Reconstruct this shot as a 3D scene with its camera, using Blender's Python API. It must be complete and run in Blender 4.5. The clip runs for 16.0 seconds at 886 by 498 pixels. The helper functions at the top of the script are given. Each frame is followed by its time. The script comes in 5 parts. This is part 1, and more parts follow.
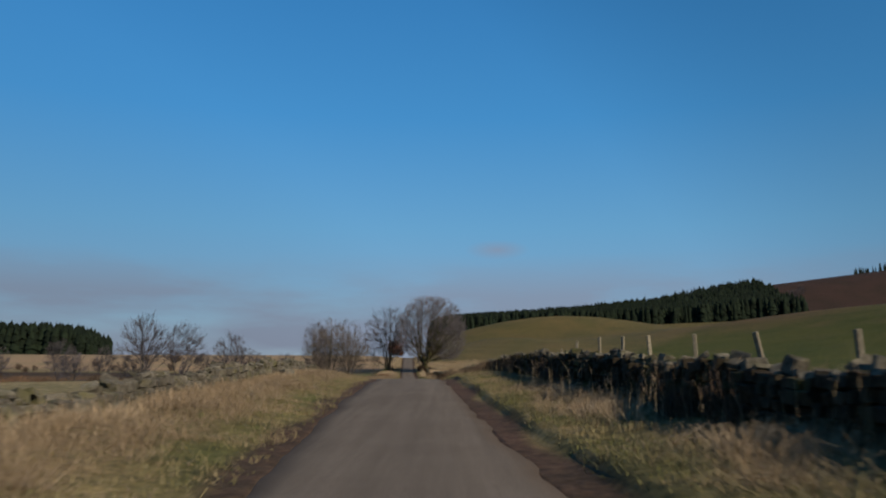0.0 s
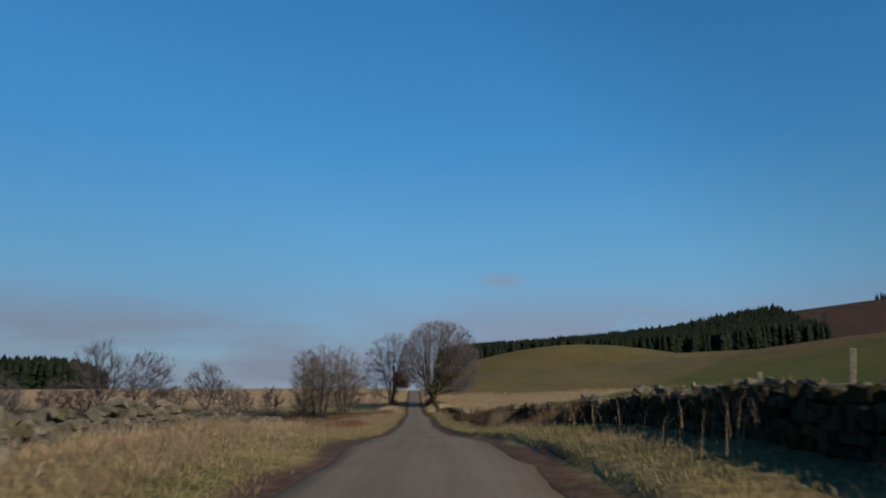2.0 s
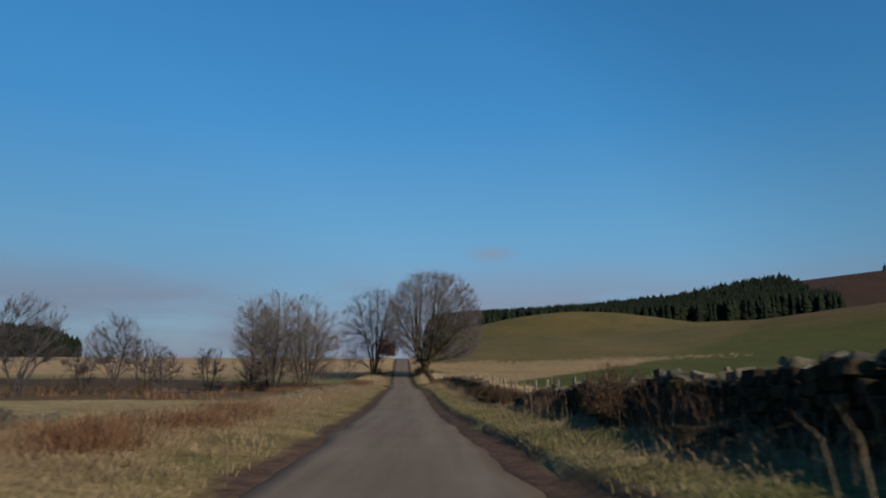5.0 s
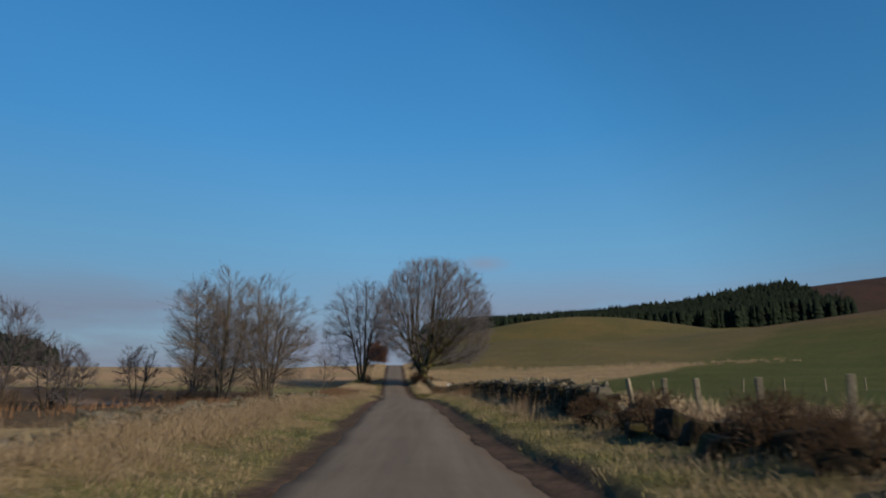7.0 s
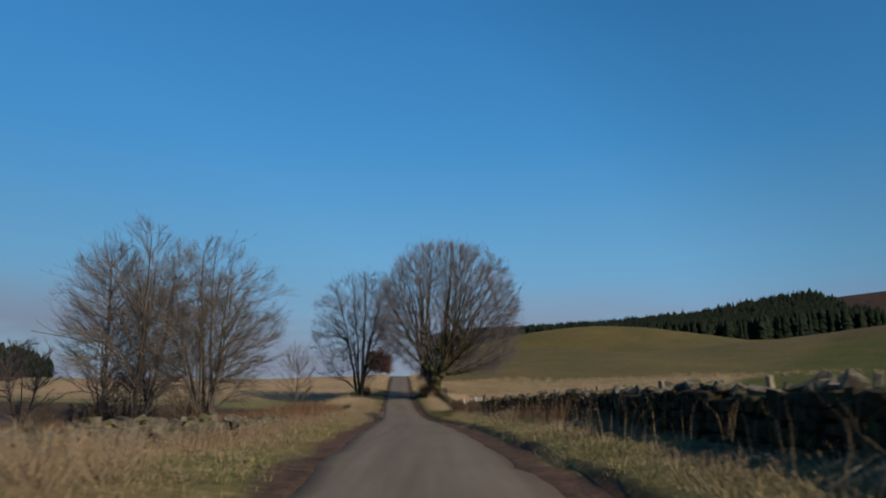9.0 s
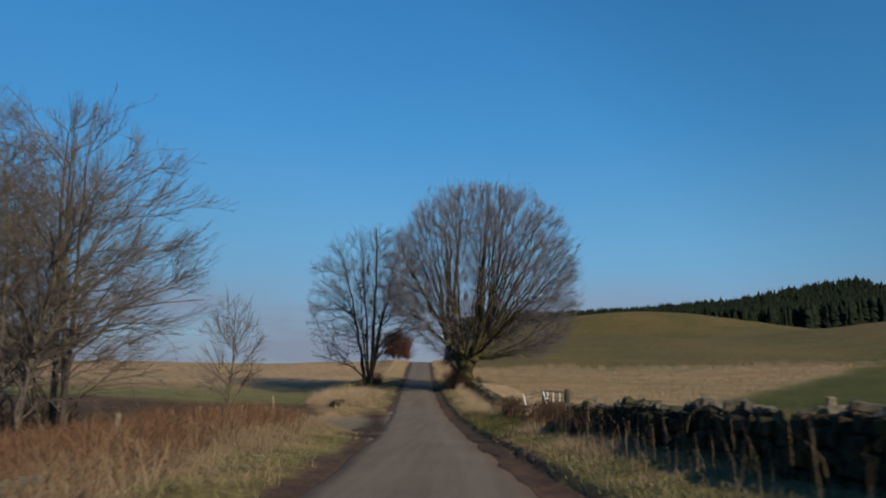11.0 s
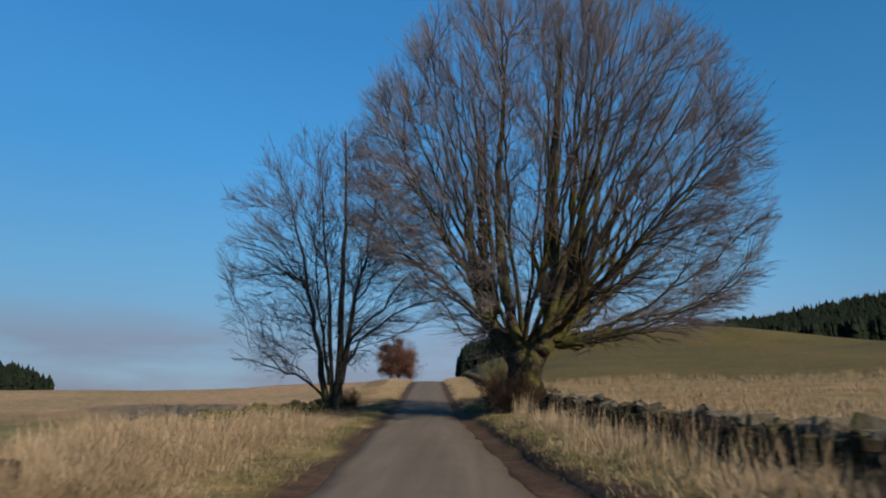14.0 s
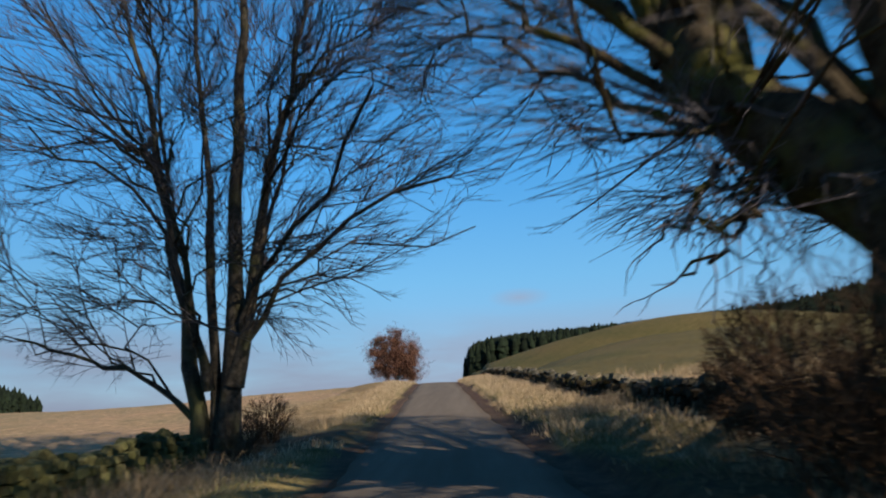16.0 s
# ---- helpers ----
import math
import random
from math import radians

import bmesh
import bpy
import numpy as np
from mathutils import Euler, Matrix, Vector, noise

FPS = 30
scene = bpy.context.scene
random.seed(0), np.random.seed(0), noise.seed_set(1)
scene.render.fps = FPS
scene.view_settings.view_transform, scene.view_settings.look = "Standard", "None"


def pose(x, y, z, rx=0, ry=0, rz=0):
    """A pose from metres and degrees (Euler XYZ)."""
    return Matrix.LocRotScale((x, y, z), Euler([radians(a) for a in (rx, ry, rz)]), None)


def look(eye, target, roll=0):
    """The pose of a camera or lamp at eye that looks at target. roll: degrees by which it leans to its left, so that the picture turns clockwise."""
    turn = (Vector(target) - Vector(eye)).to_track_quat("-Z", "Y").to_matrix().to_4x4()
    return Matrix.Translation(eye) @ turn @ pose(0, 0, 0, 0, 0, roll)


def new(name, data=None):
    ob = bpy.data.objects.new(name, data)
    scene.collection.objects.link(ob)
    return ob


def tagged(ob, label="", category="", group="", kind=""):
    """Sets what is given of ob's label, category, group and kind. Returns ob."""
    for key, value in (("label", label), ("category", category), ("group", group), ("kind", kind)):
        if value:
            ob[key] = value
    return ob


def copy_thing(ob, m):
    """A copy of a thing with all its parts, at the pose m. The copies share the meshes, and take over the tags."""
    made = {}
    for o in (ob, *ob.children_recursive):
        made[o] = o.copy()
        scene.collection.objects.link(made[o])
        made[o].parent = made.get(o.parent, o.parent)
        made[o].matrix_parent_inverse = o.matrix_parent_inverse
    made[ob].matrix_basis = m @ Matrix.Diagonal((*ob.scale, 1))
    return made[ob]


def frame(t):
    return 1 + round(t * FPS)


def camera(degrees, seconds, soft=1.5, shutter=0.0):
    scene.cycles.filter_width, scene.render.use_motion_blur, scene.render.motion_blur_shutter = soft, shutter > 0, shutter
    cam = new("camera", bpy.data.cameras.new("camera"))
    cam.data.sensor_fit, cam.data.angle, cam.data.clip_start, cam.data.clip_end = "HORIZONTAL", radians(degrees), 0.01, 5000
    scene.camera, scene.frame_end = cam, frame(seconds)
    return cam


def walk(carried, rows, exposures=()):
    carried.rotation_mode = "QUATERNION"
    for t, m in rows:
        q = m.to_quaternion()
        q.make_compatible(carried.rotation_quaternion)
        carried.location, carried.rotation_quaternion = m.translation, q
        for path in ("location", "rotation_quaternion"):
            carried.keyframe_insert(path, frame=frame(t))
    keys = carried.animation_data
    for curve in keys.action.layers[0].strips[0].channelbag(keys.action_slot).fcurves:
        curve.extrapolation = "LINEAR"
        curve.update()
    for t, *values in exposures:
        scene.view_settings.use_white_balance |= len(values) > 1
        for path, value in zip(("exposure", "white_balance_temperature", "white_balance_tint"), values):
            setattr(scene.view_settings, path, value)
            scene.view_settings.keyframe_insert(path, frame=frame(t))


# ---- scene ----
cam = camera(60.0, 16.0, soft=2.0, shutter=0.25)
PATH = [
    (0, (0.157, 0.087, 1.309), (0.154, 2.066, 1.603), 0.20),
    (0.5, (-0.159, 6.735, 1.190), (-0.141, 8.711, 1.500), 0.70),
    (1, (-0.548, 12.506, 1.153), (-0.590, 14.475, 1.500), 0.60),
    (1.5, (-0.846, 18.150, 1.310), (-0.877, 20.116, 1.673), -0.30),
    (2, (-1.045, 23.835, 1.564), (-1.061, 25.799, 1.938), -0.20),
    (2.5, (-1.231, 29.186, 1.762), (-1.236, 31.151, 2.134), 0.60),
    (3, (-1.501, 35.377, 1.794), (-1.490, 37.345, 2.147), 0.20),
    (3.5, (-1.724, 41.274, 1.630), (-1.768, 43.248, 1.951), 0.20),
    (4, (-1.985, 48.131, 1.346), (-2.003, 50.107, 1.652), -0.30),
    (4.2, (-2.065, 50.812, 1.206), (-2.071, 52.788, 1.513), -0.40),
    (6.3, (-3.512, 78.042, 0.368), (-3.485, 80.020, 0.665), 0.70),
    (6.5, (-3.651, 80.759, 0.333), (-3.636, 82.734, 0.646), 0.10),
    (7, (-4.015, 87.694, 0.058), (-3.982, 89.666, 0.388), 0.10),
    (7.5, (-4.355, 94.099, -0.118), (-4.318, 96.066, 0.238), 0.30),
    (8, (-4.646, 100.787, -0.163), (-4.613, 102.756, 0.188), 0.80),
    (8.2, (-4.819, 103.387, -0.244), (-4.787, 105.353, 0.122), 0.70),
    (10.3, (-5.449, 128.397, -0.136), (-5.455, 130.365, 0.216), 0.30),
    (10.5, (-5.649, 131.013, -0.086), (-5.662, 132.984, 0.255), 1.10),
    (11, (-5.851, 137.876, -0.157), (-5.894, 139.847, 0.178), 1.00),
    (11.5, (-6.184, 144.169, -0.316), (-6.216, 146.142, 0.007), 1.00),
    (12, (-6.505, 151.142, -0.434), (-6.570, 153.113, -0.101), 1.80),
    (12.5, (-6.705, 157.508, -0.684), (-6.778, 159.479, -0.353), 1.10),
    (13, (-7.087, 164.898, -0.867), (-7.160, 166.874, -0.562), -0.00),
    (13.5, (-7.469, 171.787, -1.028), (-7.527, 173.756, -0.680), 0.20),
    (14, (-7.869, 179.350, -0.997), (-7.925, 181.306, -0.583), -0.10),
    (14.5, (-8.304, 186.302, -1.002), (-8.358, 188.253, -0.566), -0.10),
    (15, (-8.747, 193.649, -0.828), (-8.793, 195.597, -0.376), 0.40),
    (15.5, (-9.221, 200.819, -0.514), (-9.266, 202.768, -0.069), -0.90),
    (16, (-9.659, 208.320, -0.251), (-9.713, 210.274, 0.174), -2.60),
]
walk(cam, [(t, look(eye, target, roll)) for t, eye, target, roll in PATH], [(0, -0.03, 7000, 10), (8, -0.03, 7000, 10), (11, 0.06, 7000, 10), (13, 0.09, 7000, 10), (14, 0.20, 7000, 10), (14.6, 0.28, 7000, 10), (15.3, 0.34, 7000, 10), (16, 0.50, 7000, 10)])

# ---------------------------------------------------------------- light
SUN_AZ, SUN_EL = 133.0, 30.5          # degrees clockwise from +y, degrees above the horizon
world = bpy.data.worlds.new("sky")
scene.world = world
world.use_nodes = True


def build_sky():
    nt = world.node_tree
    nt.nodes.clear()
    N = nt.nodes.new
    sky = N("ShaderNodeTexSky")
    sky.sky_type = "NISHITA"
    sky.sun_disc = False
    sky.sun_elevation = radians(SUN_EL)
    sky.sun_rotation = radians(SUN_AZ)
    sky.altitude = 1200.0
    sky.air_density, sky.dust_density, sky.ozone_density = 1.0, 0.1, 3.0
    # low flat clouds near the horizon
    tc = N("ShaderNodeTexCoord")
    sep = N("ShaderNodeSeparateXYZ")
    nt.links.new(tc.outputs["Generated"], sep.inputs[0])
    mp = N("ShaderNodeMapping")
    mp.inputs["Scale"].default_value = (2.2, 2.2, 11.0)
    mp.inputs["Location"].default_value = (2.3, 0.4, 0.3)
    nt.links.new(tc.outputs["Generated"], mp.inputs[0])
    no = N("ShaderNodeTexNoise")
    no.inputs["Scale"].default_value, no.inputs["Detail"].default_value, no.inputs["Roughness"].default_value = 1.3, 6.0, 0.55
    nt.links.new(mp.outputs[0], no.inputs["Vector"])
    cr = N("ShaderNodeValToRGB")
    cr.color_ramp.elements[0].position, cr.color_ramp.elements[1].position = 0.39, 0.60
    nt.links.new(no.outputs["Fac"], cr.inputs[0])
    band = N("ShaderNodeValToRGB")
    e = band.color_ramp.elements
    e[0].position, e[0].color = 0.0, (1, 1, 1, 1)
    e[1].position, e[1].color = 0.14, (0, 0, 0, 1)
    mid = e.new(0.085)
    mid.color = (0.75, 0.75, 0.75, 1)
    nt.links.new(sep.outputs["Z"], band.inputs[0])
    mul = N("ShaderNodeMath")
    mul.operation = "MULTIPLY"
    nt.links.new(cr.outputs[0], mul.inputs[0])
    nt.links.new(band.outputs[0], mul.inputs[1])
    mul2 = N("ShaderNodeMath")
    mul2.operation = "MULTIPLY"
    mul2.inputs[1].default_value = 0.95
    nt.links.new(mul.outputs[0], mul2.inputs[0])
    mix = N("ShaderNodeMixRGB")
    mix.inputs[2].default_value = (2.5, 3.05, 4.4, 1)
    nt.links.new(mul2.outputs[0], mix.inputs[0])
    deep = N("ShaderNodeHueSaturation")
    deep.inputs["Hue"].default_value, deep.inputs["Saturation"].default_value, deep.inputs["Value"].default_value = 0.499, 1.31, 1.6
    nt.links.new(sky.outputs[0], deep.inputs["Color"])
    # pale haze, thickest at the horizon
    haze = N("ShaderNodeValToRGB")
    haze.color_ramp.interpolation = "EASE"
    haze.color_ramp.elements[0].position, haze.color_ramp.elements[0].color = 0.0, (0.9, 0.9, 0.9, 1)
    haze.color_ramp.elements[1].position, haze.color_ramp.elements[1].color = 0.8, (0, 0, 0, 1)
    keep_ = haze.color_ramp.elements.new(0.4)
    keep_.color = (0.66, 0.66, 0.66, 1)
    nt.links.new(sep.outputs["Z"], haze.inputs[0])
    tone = N("ShaderNodeValToRGB")
    el = tone.color_ramp.elements
    el[0].position, el[0].color = 0.0, (0.235, 0.365, 0.575, 1)
    el[1].position, el[1].color = 0.46, (0.038, 0.262, 0.66, 1)
    for z, c in ((0.07, (0.205, 0.375, 0.60)), (0.17, (0.135, 0.395, 0.695)), (0.31, (0.056, 0.325, 0.735))):
        q = el.new(z)
        q.color = (*c, 1)
    nt.links.new(sep.outputs["Z"], tone.inputs[0])
    ten = N("ShaderNodeVectorMath")
    ten.operation = "SCALE"
    ten.inputs["Scale"].default_value = 9.6
    nt.links.new(tone.outputs[0], ten.inputs[0])
    veil = N("ShaderNodeMixRGB")
    nt.links.new(haze.outputs[0], veil.inputs[0])
    nt.links.new(deep.outputs[0], veil.inputs[1])
    nt.links.new(ten.outputs[0], veil.inputs[2])
    nt.links.new(veil.outputs[0], mix.inputs[1])
    # one small stray cloud over the lane
    away = N("ShaderNodeVectorMath")
    away.operation = "SUBTRACT"
    away.inputs[1].default_value = (0.069, 0.987, 0.1455)
    nt.links.new(tc.outputs["Generated"], away.inputs[0])
    flat = N("ShaderNodeVectorMath")
    flat.operation = "MULTIPLY"
    flat.inputs[1].default_value = (1.0, 1.0, 3.2)
    nt.links.new(away.outputs[0], flat.inputs[0])
    far = N("ShaderNodeVectorMath")
    far.operation = "LENGTH"
    nt.links.new(flat.outputs[0], far.inputs[0])
    puff = N("ShaderNodeValToRGB")
    puff.color_ramp.elements[0].position, puff.color_ramp.elements[0].color = 0.0, (0.8, 0.8, 0.8, 1)
    puff.color_ramp.elements[1].position, puff.color_ramp.elements[1].color = 0.042, (0, 0, 0, 1)
    nt.links.new(far.outputs["Value"], puff.inputs[0])
    wisp = N("ShaderNodeMixRGB")
    wisp.inputs[2].default_value = (2.5, 3.3, 4.9, 1)
    nt.links.new(puff.outputs[0], wisp.inputs[0])
    nt.links.new(mix.outputs[0], wisp.inputs[1])
    # sky brightness by angle to the sun, fitted to the view's vignetted sides
    facing = N("ShaderNodeVectorMath")
    facing.operation = "DOT_PRODUCT"
    facing.inputs[1].default_value = (math.sin(radians(SUN_AZ)) * math.cos(radians(SUN_EL)), math.cos(radians(SUN_AZ)) * math.cos(radians(SUN_EL)), math.sin(radians(SUN_EL)))
    nt.links.new(tc.outputs["Generated"], facing.inputs[0])
    half = N("ShaderNodeMath")
    half.operation = "MULTIPLY_ADD"
    half.inputs[1].default_value, half.inputs[2].default_value = 0.5, 0.5
    nt.links.new(facing.outputs["Value"], half.inputs[0])
    depth = N("ShaderNodeValToRGB")
    depth.color_ramp.interpolation = "B_SPLINE"
    q = depth.color_ramp.elements
    q[0].position, q[0].color = 0.0, (0.84, 0.84, 0.84, 1)
    q[1].position, q[1].color = 1.0, (1.0, 1.0, 1.0, 1)
    for at, v in ((0.13, 0.80), (0.26, 1.1), (0.335, 1.1), (0.46, 0.72), (0.62, 0.8)):
        q.new(at).color = (v, v, v, 1)
    nt.links.new(half.outputs[0], depth.inputs[0])
    deepen = N("ShaderNodeMixRGB")
    deepen.blend_type = "MULTIPLY"
    deepen.inputs[0].default_value = 1.0
    nt.links.new(wisp.outputs[0], deepen.inputs[1])
    nt.links.new(depth.outputs[0], deepen.inputs[2])
    bg = N("ShaderNodeBackground")
    bg.inputs[1].default_value = 0.089
    out = N("ShaderNodeOutputWorld")
    nt.links.new(deepen.outputs[0], bg.inputs[0])
    nt.links.new(bg.outputs[0], out.inputs[0])


build_sky()
sun = new("sun", bpy.data.lights.new("sun", "SUN"))
sun.data.energy, sun.data.angle, sun.data.color = 4.8, radians(0.5), (1.0, 0.9, 0.76)
sun.matrix_world = look((200 * math.sin(radians(SUN_AZ)), 200 * math.cos(radians(SUN_AZ)), 200 * math.tan(radians(SUN_EL))), (0, 0, 0))


# ---------------------------------------------------------------- materials
def nodes_of(name):
    m = bpy.data.materials.new(name)
    m.use_nodes = True
    nt = m.node_tree
    return m, nt, nt.nodes["Principled BSDF"]


def noise_node(nt, vec, scale, detail=4.0, rough=0.6):
    n = nt.nodes.new("ShaderNodeTexNoise")
    n.inputs["Scale"].default_value, n.inputs["Detail"].default_value, n.inputs["Roughness"].default_value = scale, detail, rough
    nt.links.new(vec, n.inputs["Vector"])
    return n.outputs["Fac"]


def ramp(nt, fac, lo, hi, c0=(0, 0, 0), c1=(1, 1, 1)):
    r = nt.nodes.new("ShaderNodeValToRGB")
    r.color_ramp.elements[0].position, r.color_ramp.elements[1].position = lo, hi
    r.color_ramp.elements[0].color, r.color_ramp.elements[1].color = (*c0, 1), (*c1, 1)
    nt.links.new(fac, r.inputs[0])
    return r.outputs[0]


def mix_rgb(nt, fac, a, b, mode="MIX"):
    m = nt.nodes.new("ShaderNodeMixRGB")
    m.blend_type = mode
    for sock, val in zip(m.inputs, (fac, a, b)):
        if isinstance(val, (int, float)):
            sock.default_value = val
        elif isinstance(val, tuple):
            sock.default_value = (*val, 1)
        else:
            nt.links.new(val, sock)
    return m.outputs[0]


def add_bump(nt, bsdf, height, strength, dist):
    b = nt.nodes.new("ShaderNodeBump")
    b.inputs["Strength"].default_value, b.inputs["Distance"].default_value = strength, dist
    nt.links.new(height, b.inputs["Height"])
    nt.links.new(b.outputs[0], bsdf.inputs["Normal"])


def surface(name, c0, c1, c2=None, big=0.6, fine=9.0, rough=0.9, bump=0.5, dist=0.02, spot=(0.55, 0.7), vary=0.0, island=False):
    """A rough natural surface: two colours over a fine grain, a third in patches, tone by piece."""
    m, nt, b = nodes_of(name)
    pos = nt.nodes.new("ShaderNodeNewGeometry").outputs["Position"]
    f = noise_node(nt, pos, fine, 5.0, 0.65)
    col = mix_rgb(nt, ramp(nt, f, 0.32, 0.68), c0, c1)
    if c2:
        g = noise_node(nt, pos, big, 5.0, 0.6)
        col = mix_rgb(nt, ramp(nt, g, *spot), col, c2)
    if vary:
        if island:
            rnd = nt.nodes.new("ShaderNodeNewGeometry").outputs["Random Per Island"]
        else:
            rnd = nt.nodes.new("ShaderNodeObjectInfo").outputs["Random"]
        lo, hi = 1 - vary, 1 + vary
        col = mix_rgb(nt, 1.0, col, ramp(nt, rnd, 0.0, 1.0, (lo, lo, lo), (hi, hi, hi * 0.97)), "MULTIPLY")
    nt.links.new(col, b.inputs["Base Color"])
    b.inputs["Roughness"].default_value = rough
    if "Specular IOR Level" in b.inputs:
        b.inputs["Specular IOR Level"].default_value = 0.1
    if bump:
        add_bump(nt, b, f, bump, dist)
    return m


def ground_material():
    """Turf and soil: land cover by attribute, broken up by noise at three sizes."""
    m, nt, b = nodes_of("turf")
    at = nt.nodes.new("ShaderNodeAttribute")
    at.attribute_name = "cover"
    pos = nt.nodes.new("ShaderNodeNewGeometry").outputs["Position"]
    f = noise_node(nt, pos, 7.0, 6.0, 0.7)
    g = noise_node(nt, pos, 0.8, 5.0, 0.6)
    h = noise_node(nt, pos, 0.05, 5.0, 0.6)
    k = noise_node(nt, pos, 2.6, 6.0, 0.72)
    col = mix_rgb(nt, 1.0, at.outputs["Color"], ramp(nt, f, 0.3, 0.7, (0.55, 0.55, 0.52), (1.35, 1.3, 1.2)), "MULTIPLY")
    col = mix_rgb(nt, at.outputs["Alpha"], col, ramp(nt, g, 0.3, 0.7, (0.75, 0.8, 0.75), (1.25, 1.2, 1.2)), "MULTIPLY")
    col = mix_rgb(nt, 1.0, col, ramp(nt, h, 0.35, 0.65, (0.82, 0.9, 0.85), (1.18, 1.1, 1.12)), "MULTIPLY")
    col = mix_rgb(nt, at.outputs["Alpha"], col, ramp(nt, k, 0.3, 0.72, (0.5, 0.52, 0.5), (1.5, 1.42, 1.4)), "MULTIPLY")
    nt.links.new(col, b.inputs["Base Color"])
    b.inputs["Roughness"].default_value = 0.95
    b.inputs["Specular IOR Level"].default_value = 0.1
    add_bump(nt, b, f, 0.7, 0.06)
    return m


def asphalt_material():
    m, nt, b = nodes_of("asphalt")
    at = nt.nodes.new("ShaderNodeAttribute")
    at.attribute_name = "cover"
    pos = nt.nodes.new("ShaderNodeNewGeometry").outputs["Position"]
    f = noise_node(nt, pos, 60.0, 3.0, 0.7)
    long = nt.nodes.new("ShaderNodeMapping")
    long.inputs["Scale"].default_value = (3.2, 0.10, 1.0)
    nt.links.new(pos, long.inputs[0])
    g = noise_node(nt, long.outputs[0], 1.0, 5.0, 0.6)
    h = noise_node(nt, pos, 0.35, 5.0, 0.6)
    col = mix_rgb(nt, 1.0, at.outputs["Color"], ramp(nt, f, 0.3, 0.7, (0.6, 0.6, 0.6), (1.4, 1.38, 1.35)), "MULTIPLY")
    col = mix_rgb(nt, 1.0, col, ramp(nt, g, 0.3, 0.7, (0.86, 0.85, 0.83), (1.12, 1.11, 1.10)), "MULTIPLY")
    col = mix_rgb(nt, 1.0, col, ramp(nt, h, 0.35, 0.65, (0.93, 0.92, 0.91), (1.06, 1.06, 1.05)), "MULTIPLY")
    nt.links.new(col, b.inputs["Base Color"])
    b.inputs["Roughness"].default_value = 0.95
    b.inputs["Specular IOR Level"].default_value = 0.1
    add_bump(nt, b, f, 0.4, 0.006)
    return m


def blade_material(name, c0, c1, c2):
    """Grass: colour by blade, paler in patches."""
    m, nt, b = nodes_of(name)
    geo = nt.nodes.new("ShaderNodeNewGeometry")
    pos = geo.outputs["Position"]
    col = mix_rgb(nt, ramp(nt, geo.outputs["Random Per Island"], 0.1, 0.9), c0, c1)
    col = mix_rgb(nt, ramp(nt, noise_node(nt, pos, 0.7, 4.0), 0.42, 0.62), col, c2)
    nt.links.new(col, b.inputs["Base Color"])
    b.inputs["Roughness"].default_value = 0.8
    b.inputs["Specular IOR Level"].default_value = 0.15
    return m


M_GROUND = ground_material()
M_ROAD = asphalt_material()
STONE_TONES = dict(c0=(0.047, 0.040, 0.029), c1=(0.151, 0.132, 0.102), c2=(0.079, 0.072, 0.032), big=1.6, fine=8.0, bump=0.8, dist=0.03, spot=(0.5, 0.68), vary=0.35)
# mossy stone with the right-hand walls' deep shade painted into its base colours
SHADED_MOSSY_TONES = dict(c0=(0.014, 0.010, 0.006), c1=(0.044, 0.034, 0.021), c2=(0.034, 0.032, 0.010), big=1.6, fine=8.0, bump=0.8, dist=0.03, spot=(0.5, 0.68), vary=0.35)
# cope tone kept lighter than the wall face to show sun on its top
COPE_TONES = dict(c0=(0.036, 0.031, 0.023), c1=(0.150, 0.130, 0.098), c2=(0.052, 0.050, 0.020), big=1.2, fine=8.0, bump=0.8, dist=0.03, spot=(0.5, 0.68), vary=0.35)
M_STONE = surface("field_stone", **STONE_TONES)
M_RUBBLE = surface("walling_stone", island=True, **STONE_TONES)
M_STONE_DARK = surface("shaded_mossy_stone", **SHADED_MOSSY_TONES)
M_RUBBLE_DARK = surface("shaded_mossy_walling", island=True, **SHADED_MOSSY_TONES)
MOSS_TONES = dict(c0=(0.040, 0.038, 0.016), c1=(0.115, 0.105, 0.048), c2=(0.070, 0.072, 0.025), big=1.6, fine=8.0, bump=0.8, dist=0.03, spot=(0.45, 0.65), vary=0.3)
M_STONE_MOSS = surface("moss_covered_stone", **MOSS_TONES)
M_RUBBLE_MOSS = surface("moss_covered_walling", island=True, **MOSS_TONES)
M_COPE = surface("sunlit_cope_stone", island=True, **COPE_TONES)
M_CORE = surface("wall_hearting", (0.014, 0.011, 0.008), (0.035, 0.028, 0.02), None, fine=6.0, bump=0.8, dist=0.05)
M_BARK = surface("mossy_bark", (0.016, 0.012, 0.008), (0.085, 0.066, 0.042), (0.076, 0.072, 0.02), big=1.3, fine=5.0, bump=1.0, dist=0.09, spot=(0.46, 0.6))
M_BARK2 = surface("grey_bark", (0.04, 0.034, 0.028), (0.115, 0.098, 0.08), (0.08, 0.08, 0.04), big=0.8, fine=7.0, bump=0.8, dist=0.03, spot=(0.5, 0.7))
M_TWIG = surface("twigs", (0.092, 0.080, 0.084), (0.185, 0.163, 0.170), (0.135, 0.120, 0.110), big=0.5, fine=3.0, bump=0.0)
# darker twig and bark copies; on the left tree they imitate a backlit look
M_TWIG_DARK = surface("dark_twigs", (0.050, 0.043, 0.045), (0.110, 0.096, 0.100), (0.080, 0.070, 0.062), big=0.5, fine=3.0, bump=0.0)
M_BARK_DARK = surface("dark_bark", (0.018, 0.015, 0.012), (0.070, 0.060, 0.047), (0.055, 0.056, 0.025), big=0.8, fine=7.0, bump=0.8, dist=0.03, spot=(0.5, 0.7))
